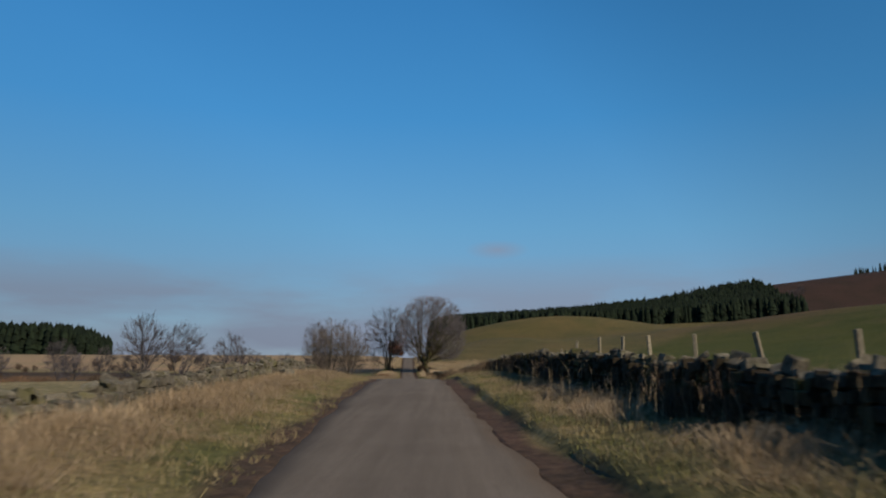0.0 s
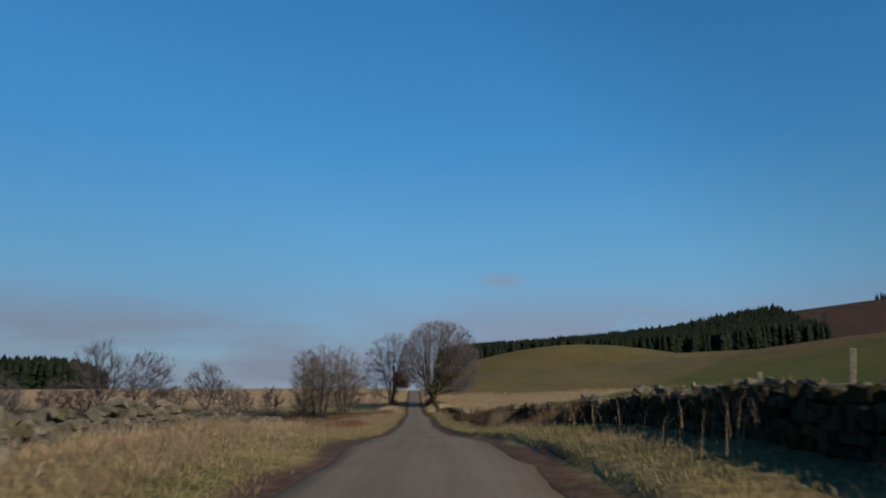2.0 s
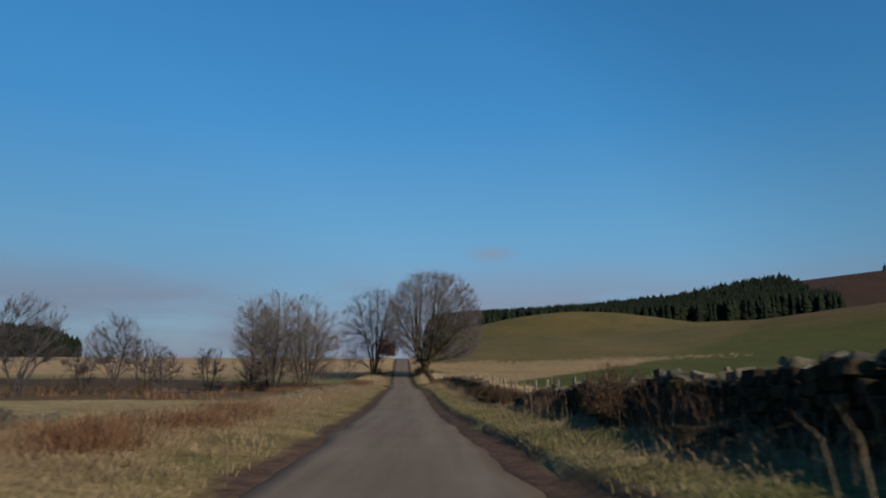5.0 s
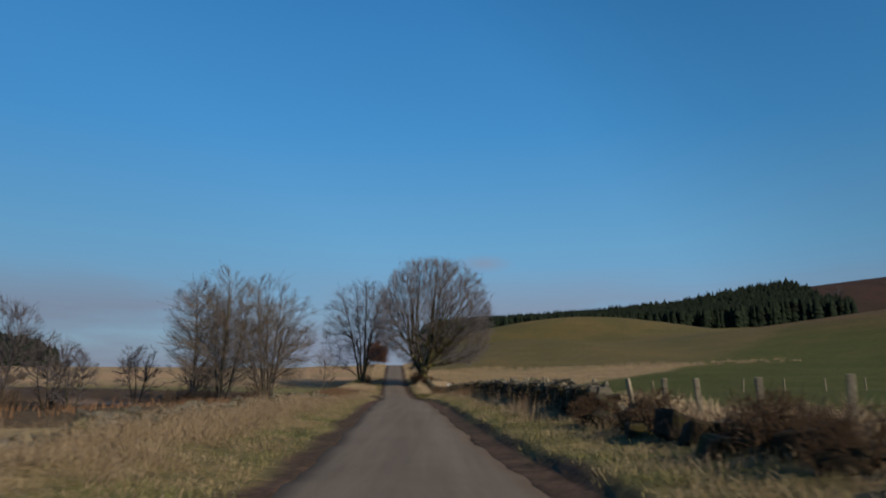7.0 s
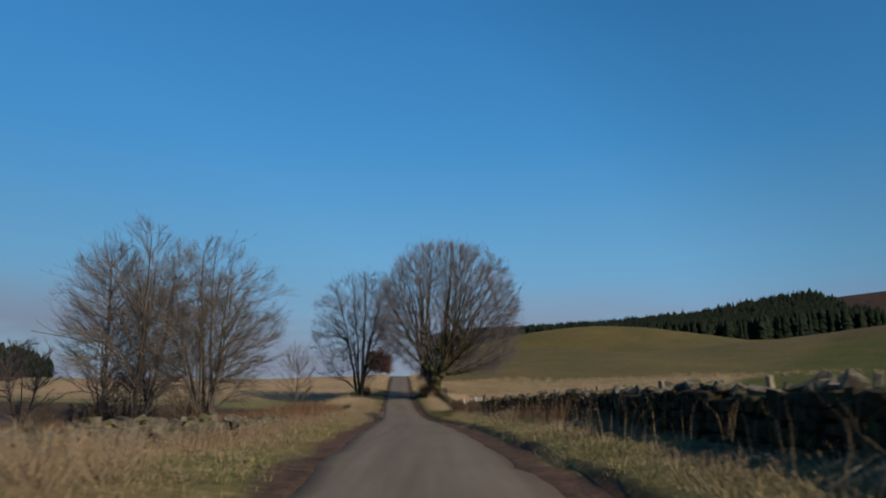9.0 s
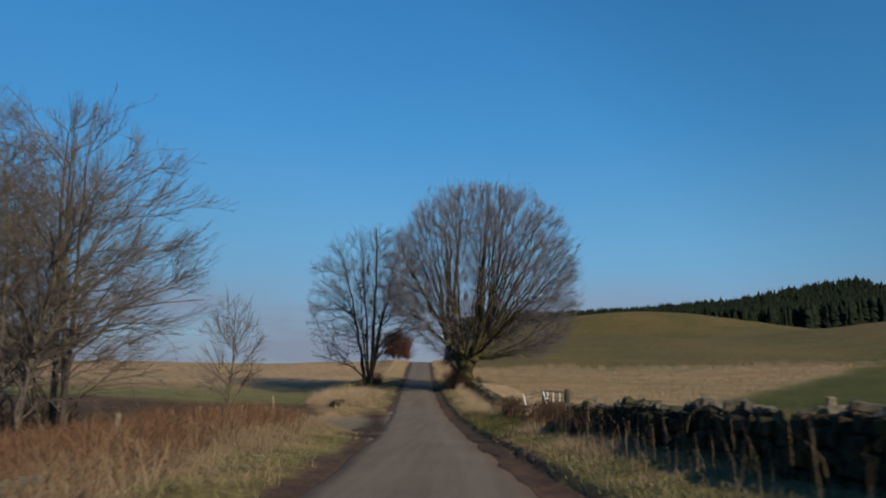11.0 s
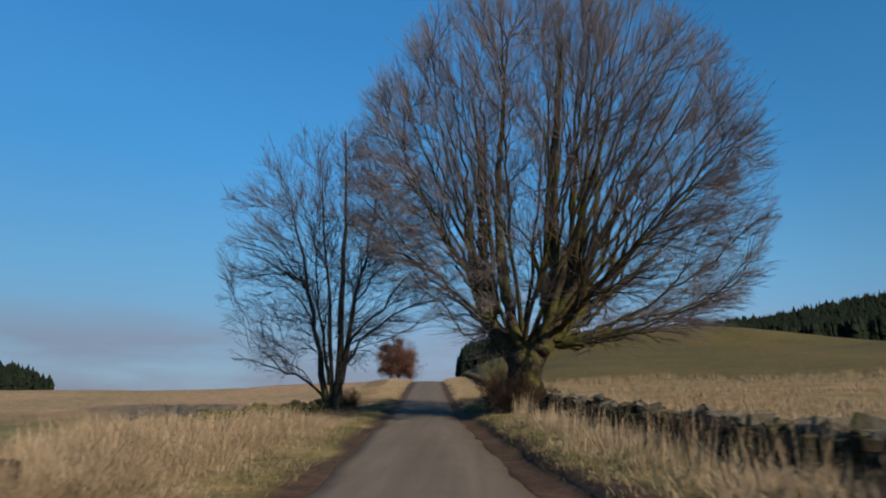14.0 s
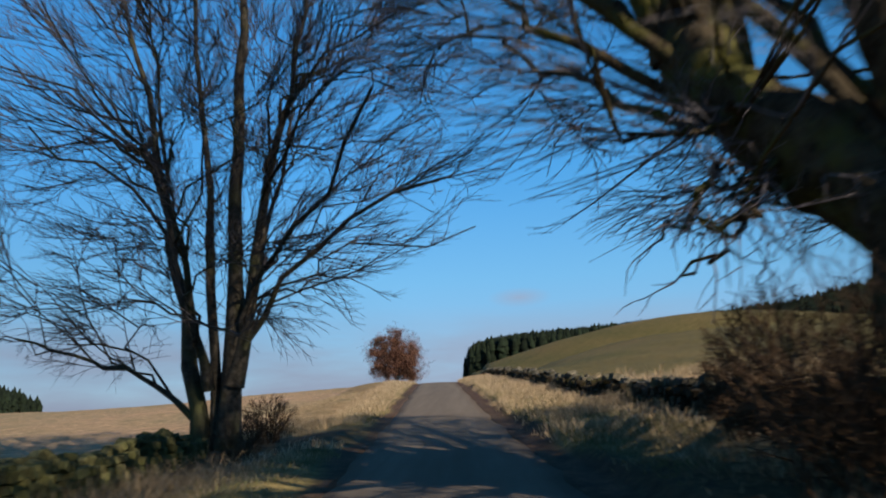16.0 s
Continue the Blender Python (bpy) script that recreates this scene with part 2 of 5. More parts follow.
M_TWIG2 = surface("pale_twigs", (0.075, 0.060, 0.049), (0.165, 0.134, 0.108), (0.115, 0.094, 0.062), big=0.5, fine=3.0, bump=0.0)
M_SHRUB = surface("shrub_twigs", (0.058, 0.040, 0.029), (0.109, 0.078, 0.052), None, fine=3.0, bump=0.0)
M_BRAMBLE = surface("bramble_stems", (0.036, 0.022, 0.014), (0.096, 0.060, 0.036), None, fine=3.0, bump=0.0)
M_RUSSET = surface("russet_leaves", (0.084, 0.040, 0.029), (0.160, 0.078, 0.053), (0.124, 0.072, 0.050), big=0.8, fine=3.0, bump=0.0, vary=0.3, island=True)
M_STRAW = blade_material("straw_grass", (0.149, 0.104, 0.059), (0.297, 0.221, 0.140), (0.203, 0.144, 0.086))
M_PALE_STRAW = blade_material("bleached_grass", (0.269, 0.190, 0.115), (0.444, 0.341, 0.218), (0.365, 0.269, 0.167))
M_GREEN = blade_material("verge_grass", (0.075, 0.082, 0.026), (0.155, 0.140, 0.055), (0.225, 0.175, 0.095))
M_MIXED = blade_material("mixed_verge_grass", (0.085, 0.088, 0.030), (0.170, 0.150, 0.066), (0.230, 0.178, 0.100))
M_FERN = blade_material("dead_bracken", (0.082, 0.038, 0.020), (0.150, 0.075, 0.040), (0.160, 0.098, 0.054))
M_LUSH = blade_material("lush_grass", (0.024, 0.034, 0.008), (0.058, 0.066, 0.018), (0.078, 0.063, 0.025))
M_CURTAIN = blade_material("dead_bramble", (0.036, 0.022, 0.014), (0.100, 0.064, 0.042), (0.080, 0.053, 0.035))
M_REED = blade_material("marsh_grass", (0.205, 0.150, 0.091), (0.318, 0.244, 0.153), (0.249, 0.185, 0.111))
M_CONIFER = surface("spruce_needles", (0.006, 0.010, 0.006), (0.013, 0.020, 0.010), (0.009, 0.014, 0.007), big=0.08, fine=0.8, bump=0.0, vary=0.35, island=True)
M_POST = surface("lichened_post", (0.115, 0.094, 0.065), (0.245, 0.209, 0.151), None, fine=14.0, bump=0.5, dist=0.01, vary=0.2)
M_DARKWOOD = surface("wet_timber", (0.033, 0.026, 0.020), (0.079, 0.066, 0.050), None, fine=14.0, bump=0.5, dist=0.01)


def galvanised(name, tone, rough):
    m, nt, b = nodes_of(name)
    pos = nt.nodes.new("ShaderNodeNewGeometry").outputs["Position"]
    f = noise_node(nt, pos, 12.0, 4.0)
    col = ramp(nt, f, 0.3, 0.7, tuple(t * 0.7 for t in tone), tone)
    nt.links.new(col, b.inputs["Base Color"])
    b.inputs["Metallic"].default_value, b.inputs["Roughness"].default_value = 0.3, rough
    return m


M_STEEL = galvanised("rusted_steel", (0.16, 0.13, 0.11), 0.6)
M_PALE = galvanised("whitewashed_steel", (0.85, 0.84, 0.80), 0.4)


# ---------------------------------------------------------------- mesh helpers
def mesh_of(name, verts, faces, mat, smooth=False):
    """A mesh from an array of corners and a list of arrays of faces (all quads or all triangles in each)."""
    me = bpy.data.meshes.new(name)
    verts = np.asarray(verts, np.float32)
    faces = [np.asarray(f, np.int32) for f in faces if len(f)]
    me.vertices.add(len(verts))
    me.vertices.foreach_set("co", verts.ravel())
    loops = np.concatenate([f.ravel() for f in faces])
    sizes = np.concatenate([np.full(len(f), f.shape[1], np.int32) for f in faces])
    starts = np.concatenate([[0], np.cumsum(sizes)[:-1]]).astype(np.int32)
    me.loops.add(len(loops))
    me.loops.foreach_set("vertex_index", loops)
    me.polygons.add(len(sizes))
    me.polygons.foreach_set("loop_start", starts)
    me.polygons.foreach_set("use_smooth", np.full(len(sizes), smooth))
    me.update(calc_edges=True)
    me.validate()
    if mat:
        me.materials.append(mat)
    return me


def part(name, me, parent, label=""):
    ob = new(name, me)
    ob.parent = parent
    return tagged(ob, label)


def thing(name, at, label, category, group="", kind=""):
    e = new(name)
    e.empty_display_size = 0.2
    e.location = at
    return tagged(e, label, category, group, kind)


def box(bm, size, m):
    bmesh.ops.create_cube(bm, size=1, matrix=m @ Matrix.Diagonal((*size, 1)))


def bm_mesh(name, bm, mat, bevel=0.0):
    if bevel:
        bmesh.ops.bevel(bm, geom=bm.edges[:], offset=bevel, segments=1, affect="EDGES")
    me = bpy.data.meshes.new(name)
    bm.to_mesh(me)
    bm.free()
    me.materials.append(mat)
    return me


def colour_attr(me, cols, alpha=None):
    """Land cover as a colour, and in its alpha how tussocky the surface is."""
    alpha = np.ones(len(cols)) if alpha is None else alpha
    a = me.color_attributes.new("cover", "FLOAT_COLOR", "POINT")
    a.data.foreach_set("color", np.concatenate([cols, alpha[:, None]], 1).astype(np.float32).ravel())


# ---------------------------------------------------------------- lie of the land
def smooth_curve(ys, vs, width):
    grid = np.arange(-200.0, 700.0, 1.0)
    raw = np.interp(grid, ys, vs)
    k = np.exp(-0.5 * (np.arange(-60, 61) / width) ** 2)
    k /= k.sum()
    padded = np.concatenate([np.full(60, raw[0]), raw, np.full(60, raw[-1])])
    return grid, np.convolve(padded, k, "valid")


ROAD_X = smooth_curve([-200, 0, 48, 88, 130, 165, 208, 290, 400, 700], [9.5, 0.2, -1.95, -3.9, -5.5, -7.0, -9.55, -13.2, -17.5, -29], 12)
ROAD_Z = smooth_curve([-200, -20, 0, 12, 24, 33, 42, 52, 58, 65, 80, 92, 103, 130, 144, 158, 170, 184, 194, 201, 208, 216, 235, 260, 284, 300, 330, 700],
                      [-0.5, 0.0, 0.0, -0.1, 0.16, 0.45, 0.50, 0.06, -0.2, -0.52, -0.9, -1.2, -1.45, -1.42, -1.62, -1.98, -2.27, -2.3, -2.1, -1.8, -1.58, -1.35, -0.3, 1.5, 3.0, 3.3, 2.6, 2.0], 4)
HALF = 1.72


def xc(s):
    return np.interp(s, *ROAD_X)


def zr(s):
    return np.interp(s, *ROAD_Z)


def bump2(x, y, cx, cy, rx, ry, a):
    return a * np.exp(-((x - cx) / rx) ** 2 - ((y - cy) / ry) ** 2)


def step(a, b, v):
    t = np.clip((v - a) / (b - a), 0, 1)
    return t * t * (3 - 2 * t)


def rough2(x, y, f):
    return (np.sin(x * f + 1.3 * np.sin(y * f * 0.7)) + np.sin(y * f * 1.17 + 1.7 * np.sin(x * f * 0.6 + 2)) + np.sin((x + y) * f * 0.73 + 4)) / 3


def widen(s):
    """Extra width of the lane on its left."""
    return np.interp(s, [-30, 6, 10, 17, 24, 36, 44], [0.05, 0.05, 0.2, 0.40, 0.40, 0.1, 0.0])


def track(y, u):
    """One on the farm track that leaves the lane on its left, nothing off it."""
    return 1 - step(-0.6, 1.6, np.abs(y - 175.5) - (3.0 + 9.0 * np.exp(-np.maximum(-u - 1.7, 0) / 1.7)))


def zg(x, y):
    """Height of the ground."""
    x, y = np.asarray(x, float), np.asarray(y, float)
    u = x - xc(y)
    a = np.abs(u)
    a = np.where(u < 0, np.maximum(a - widen(y) * (a < 6), 0), a)
    near = zr(y)
    far = np.interp(y, [-300, 0, 60, 120, 180, 260, 320, 500, 900, 3000], [0, 0, -0.6, -1.5, -1.9, 0.5, 2.0, 4, 8, 10])
    w = step(6, 45, a)
    z = near * (1 - w) + far * w
    # road bed, verges, banks
    z = z - 0.10 * (1 - step(HALF - 0.3, HALF - 0.06, a)) + 0.10 * step(HALF + 0.1, 2.9, a)
    z = z + np.where(u > 0, 0.28 * step(2.5, 5.5, u), 0.22 * step(2.6, 5.0, -u) - 0.35 * step(5.8, 9.0, -u))
    z = z + 0.06 * step(1.8, 3.0, a) * rough2(x, y, 1.9) + 0.16 * step(7, 20, a) * rough2(x, y, 0.35)
    z = z - 0.45 * np.where(u < 0, step(2.8, 5.0, -u), 0) * step(122, 131, y) * (1 - step(148, 157, y)) * (1 - step(7, 12, -u))
    lip = 2.22 + 0.10 * rough2(x, y, 1.1) + 0.06 * rough2(x, y, 3.3)
    z = z + 0.13 * np.where(u > 0, step(lip, lip + 0.2, u), 0)
    level = track(y, u) * step(1.5, 2.6, -u) * (1 - step(26, 40, -u))
    z = z * (1 - level) + (near - 0.04 - 0.4 * step(7, 22, -u)) * level
    # right: rolling hill, green shoulder, moor behind
    r = step(8, 60 - 44 * step(300, 420, y), u)
    z = z + r * (bump2(x, y, 63.3, 466.6, 81.5, 42.7, 18.36) + bump2(x, y, 206.2, 271.8, 73.7, 136.2, 17.57) + bump2(x, y, 149.3, 379.1, 119.5, 109.7, 14.07))
    fx = np.clip(x, -60, 700) - 40
    z = z + r * step(-75, 5, x) * step(430, 600, y) * (20 + 0.045 * fx + step(600, 760, y) * (15 + 0.085 * fx))
    z = z + step(4, 22, u) * bump2(x, y, 20, 345, 32, 60, 5.5)
    # left: burn, then a long rise to the skyline
    l = step(8, 70, -u)
    z = z + l * (1.6 * step(60, 420, -u + 0.35 * np.maximum(y - 120, 0)) - 0.5 * step(420, 1100, -u + 0.3 * np.maximum(y, 0)))
    z = z + 0.7 * step(10, 45, -u) * step(240, 310, y) * (1 - step(360, 480, y)) * (1 - step(60, 140, -u))
    z = z - (0.62 * step(2.5, 5.0, -u) + 0.25 * step(9, 16, -u)) * step(194, 212, y) * (1 - step(246, 290, y))
    dx, dy = -94.0, -52.0
    t = np.clip(((x + 25) * dx + (y - 164) * dy) / (dx * dx + dy * dy), 0, 3)
    d = np.hypot(x + 25 - t * dx, y - 164 - t * dy)
    z = z - 3.0 * np.exp(-(d / 20) ** 2) * (0.35 + 0.65 * step(0, 0.35, t)) * step(6, 16, -u)
    return z


def gp(s, u, dz=0.0):
    x = float(xc(s)) + u
    return Vector((x, s, float(zg(x, s)) + dz))


def cover(x, y):
    """Land cover colour of the ground."""
    u = x - xc(y)
    a = np.where(u < 0, np.abs(u) - widen(y) * (u > -6), u)
    n = rough2(x, y, 0.9)
    m = rough2(x + 50, y, 0.23)
    C = lambda *c: np.array(c)[None, :]
    col = np.repeat(C(0.112, 0.096, 0.042), len(x), 0)                          # rough turf

    def lay(w, c):
        nonlocal col
        w = np.clip(w, 0, 1)[:, None]
        col = col * (1 - w) + w * np.array(c)[None, :]
    lay(step(0.1, 0.7, n) * 0.8, (0.225, 0.175, 0.085))                            # straw patches
    lay(step(0.1, 0.6, -n) * (a < 6) * 0.7, (0.085, 0.102, 0.027))                # green patches
    lay((u < 0) * step(3.0, 4.0, a + 0.4 * n) * (a < 8) * 0.75, (0.185, 0.134, 0.078))    # matted left bank
    lay((u > 0) * step(3.0, 4.0, a + 0.4 * n) * (a < 7) * 0.6, (0.140, 0.105, 0.058))
    lay((u > 0) * step(3.9, 4.5, a + 0.3 * n) * (a < 6) * 0.8, (0.072, 0.050, 0.028))      # litter and earth along the wall, darkened to paint in its shade
    lay((u > 0) * (u < 5.0) * step(2.3, 2.8, a) * step(160, 168, y) * (1 - step(177, 183, y)) * 0.85, (0.036, 0.044, 0.013))    # lush grass by the gate
    R, L = u > 6, u < -7
    lay(R * step(6, 8, u), (0.054, 0.061, 0.015))                                # pasture
    lay(R * step(-4, 8, y - np.maximum(173 + 1.45 * x, 240)) * step(-60, -20, y - 250 - 0.55 * (x - 60) + 6 * m), (0.098, 0.081, 0.033))                # olive hill
    lay(R * step(0.3, 0.7, m) * step(210, 300, y) * 0.5, (0.099, 0.076, 0.036))
    lay(R * step(0, 6, y - 172 - 1.45 * x + 1.5 * m) * step(146, 154, y) * (1 - step(-3, 6, y - 249 - 0.05 * x + 4 * m + 2 * n)), (0.240, 0.180, 0.106))   # marsh
    lay(R * (col[:, 0] > 0.2) * step(0.05, 0.6, rough2(x, y * 1.7, 0.55)) * 0.55, (0.150, 0.108, 0.062))   # darker tussocks
    lay(R * bump2(x, y, 150, 345, 40, 40, 0.8), (0.112, 0.066, 0.036))
    lay(R * step(0, 40, (y - 590) + (x - 300) * 0.5), (0.040, 0.025, 0.020))     # heather
    lay(L * step(7, 9, -u), (0.083, 0.057, 0.032))                                # moor
    lay(L * (1 - step(34, 44, -u - 0.2 * (y - 60))) * (y < 112), (0.211, 0.172, 0.096))     # pale meadow
    lay(L * step(118, 300, -u + 0.2 * y) * step(0.0, 0.6, m) * 0.6, (0.185, 0.139, 0.079))
    lay(L * step(176, 184, y) * (1 - step(212, 250, y - 0.06 * u)), (0.118, 0.118, 0.052))  # green field
    lay((u < -5.2 - 0.22 * np.maximum(y - 179, 0)) * step(174, 178, y) * (1 - step(190, 196, y + 0.12 * u)), (0.056, 0.038, 0.025))                # bare soil
    lay(L * step(212, 250, y - 0.06 * u), (0.270, 0.195, 0.122))                    # stubble rise
    lay((1 - step(np.where(u < 0, 1.95, 2.1), np.where(u < 0, 2.35, 2.5), a + 0.3 * n - 0.5 * (u > 0) * step(150, 158, y) * (1 - step(205, 215, y)))), (0.072, 0.046, 0.034))            # mud at the road's edge
    lay(step(165, 168, y) * (1 - step(184, 189, y)) * step(1.4, 1.7, -u) * (1 - step(2.35, 2.75, -u + 0.35 * n + 0.25 * m)), (0.050, 0.030, 0.023))    # churned strip where the track joins
    apron = np.abs(y - 175.5) - (3.0 + 9.0 * np.exp(-np.maximum(-u - 1.7, 0) / 1.7))
    # farm entrance
    lay((1 - step(-0.6, 0.8, apron + 0.5 * n)) * (u < -1) * (1 - step(30, 40, -u)), (0.165, 0.136, 0.108))
    for off in (-0.9, 0.9):                                                      # wheel marks across the track
        lay((1 - step(0.2, 0.55, np.abs(y - 175.5 - off + 0.25 * n))) * (u < -3) * (1 - step(26, 34, -u)) * 0.45, (0.105, 0.082, 0.062))
    lay((1 - step(-0.3, 0.9, np.abs(-u - 2.2 - 0.06 * (y - 178)) - 0.22 + 0.3 * n)) * (u < 0) * step(163, 166, y) * (1 - step(187, 191, y)), (0.046, 0.030, 0.022))
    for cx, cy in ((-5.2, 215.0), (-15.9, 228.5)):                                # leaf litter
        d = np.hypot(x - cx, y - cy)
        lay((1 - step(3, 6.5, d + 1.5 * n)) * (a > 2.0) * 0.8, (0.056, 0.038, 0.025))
    return np.clip(col, 0.01, 1)


def spaced(stops):
    out = []
    for a, b, d in stops:
        out += list(np.arange(a, b, d))
    return np.array(out + [stops[-1][1]])


def build_ground():
    ys = spaced([(-3500, -600, 400), (-600, -120, 40), (-120, -20, 5), (-20, 240, 1.0), (240, 320, 1.5), (320, 760, 8), (760, 1600, 40), (1600, 4400, 400)])
    half = spaced([(0, 1.4, 0.35), (1.4, 3.0, 0.1), (3.0, 7, 0.35), (7, 14, 0.7), (14, 60, 2.0), (60, 330, 7), (330, 900, 30), (900, 1500, 120), (1500, 4000, 500)])
    us = np.concatenate([-half[:0:-1], half])
    Y, U = np.meshgrid(ys, us, indexing="ij")
    X = xc(Y) + U
    Z = zg(X.ravel(), Y.ravel())
    nu = len(us)
    i = (np.arange(len(ys) - 1)[:, None] * nu + np.arange(nu - 1)[None, :]).ravel()
    me = mesh_of("ground", np.stack([X.ravel(), Y.ravel(), Z], 1), [np.stack([i, i + 1, i + nu + 1, i + nu], 1)], M_GROUND, True)
    bare = track(Y.ravel(), U.ravel()) * (U.ravel() < -1) * (U.ravel() > -40)
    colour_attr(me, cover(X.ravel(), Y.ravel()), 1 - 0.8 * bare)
    return tagged(new("ground", me), "rolling winter farmland of turf, marsh and moor", "ground", kind="structure")


def build_road():
    ys = spaced([(-60, -10, 4), (-10, 250, 0.5), (250, 340, 3)])
    us = np.array([-1.0, -0.93, -0.75, -0.5, -0.25, 0, 0.25, 0.5, 0.75, 0.93, 1.0])
    V, C = [], []
    nz = np.random.RandomState(3)
    for s in ys:
        el = HALF + float(widen(s)) + 0.10 * rough2(s, 3.0, 1.1) + 0.05 * rough2(s, 9, 4.0) + nz.uniform(-0.03, 0.03)
        er = HALF + 0.10 * rough2(s, 40.0, 1.3) + 0.05 * rough2(s, 77, 3.7) + nz.uniform(-0.03, 0.03)
        for k in us:
            u = k * (el if k < 0 else er)
            edge = abs(k) == 1.0
            V.append((float(xc(s)) + u, s, float(zr(s)) + (0.035 * (1 - k * k) + 0.012 if not edge else -0.09)))
            track = math.exp(-((abs(u) - 0.85) / 0.25) ** 2)
            c = 0.120 + 0.015 * track
            mud = 0.6 if abs(k) > 0.9 else 0.0
            C.append([c * (1 - mud) + 0.053 * mud, c * 0.81 * (1 - mud) + 0.036 * mud, c * 0.64 * (1 - mud) + 0.025 * mud])
    n = len(us)
    i = (np.arange(len(ys) - 1)[:, None] * n + np.arange(n - 1)[None, :]).ravel()
    me = mesh_of("road", V, [np.stack([i, i + 1, i + n + 1, i + n], 1)], M_ROAD, True)
    colour_attr(me, np.array(C))
    return tagged(new("road", me), "narrow worn asphalt lane with muddy crumbling edges", "road", kind="structure")


ground = build_ground()
road = build_road()


M_MUD = surface("wet_mud", (0.026, 0.018, 0.013), (0.056, 0.038, 0.027), (0.079, 0.058, 0.043), big=1.4, fine=6.0, rough=0.95, bump=0.9, dist=0.04)


def mud_patch(s, u, ls, lu, seed):
    g = np.random.RandomState(seed)
    n = 40
    edge = 1 + 0.4 * np.convolve(np.tile(g.uniform(-1, 1, n), 3), np.ones(3) / 3, "same")[n:2 * n] + 0.04 * g.uniform(-1, 1, n)
    V = []
    for k, f in enumerate((0.0, 0.45, 0.8, 1.0)):
        for j in range(n if k else 1):
            a = 2 * math.pi * j / n
            ss, uu = s + ls * f * edge[j] * math.cos(a), u + lu * f * edge[j] * math.sin(a)
            x = float(xc(ss)) + uu
            q = min(abs(uu) / HALF, 1.0)
            V.append((x, ss, max(float(zg(x, ss)), float(zr(ss)) + 0.035 * (1 - q * q) + 0.012) + 0.012 * (1 - f) + 0.004))
    F3 = [[0, 1 + j, 1 + (j + 1) % n] for j in range(n)]
    F4 = [[1 + k * n + j, 1 + (k + 1) * n + j, 1 + (k + 1) * n + (j + 1) % n, 1 + k * n + (j + 1) % n] for k in range(2) for j in range(n)]
    me = mesh_of("mud_patch", V, [np.array(F3), np.array(F4)], M_MUD, True)
    tagged(new("mud_patch", me), "dark wet mud where the lane's edge has broken", "mud", "mud patches", "structure")


for k, row in enumerate(((165.2, -2.35, 1.6, 0.75), (169.5, -2.3, 2.0, 0.5), (165.0, 1.85, 2.6, 0.30), (158.5, 1.85, 1.6, 0.24),
                         (90.5, 1.78, 2.8, 0.26))):
    mud_patch(*row, 200 + k)


# ---------------------------------------------------------------- trees
def unit(v):
    return v / np.maximum(np.linalg.norm(v, axis=-1, keepdims=True), 1e-9)


def tubes(P, R, sides):
    """Tapered tubes along B lines of n points."""
    B, n, _ = P.shape
    T = unit(np.gradient(P, axis=1))
    ref = np.where(np.abs(T[:, :1, 2:3]) > 0.9, np.array([[[1.0, 0, 0]]]), np.array([[[0, 0, 1.0]]]))
    A = unit(np.cross(T, np.broadcast_to(ref, T.shape)))
    Q = np.cross(T, A)
    ang = np.arange(sides) * 2 * np.pi / sides
    V = P[:, :, None] + R[:, :, None, None] * (A[:, :, None] * np.cos(ang)[:, None] + Q[:, :, None] * np.sin(ang)[:, None])
    base = (np.arange(B)[:, None, None] * n + np.arange(n - 1)[None, :, None]) * sides
    k = np.arange(sides)[None, None, :]
    k2 = (k + 1) % sides
    F = np.stack([base + k, base + k2, base + sides + k2, base + sides + k], -1).reshape(-1, 4)
    return V.reshape(-1, 3), F


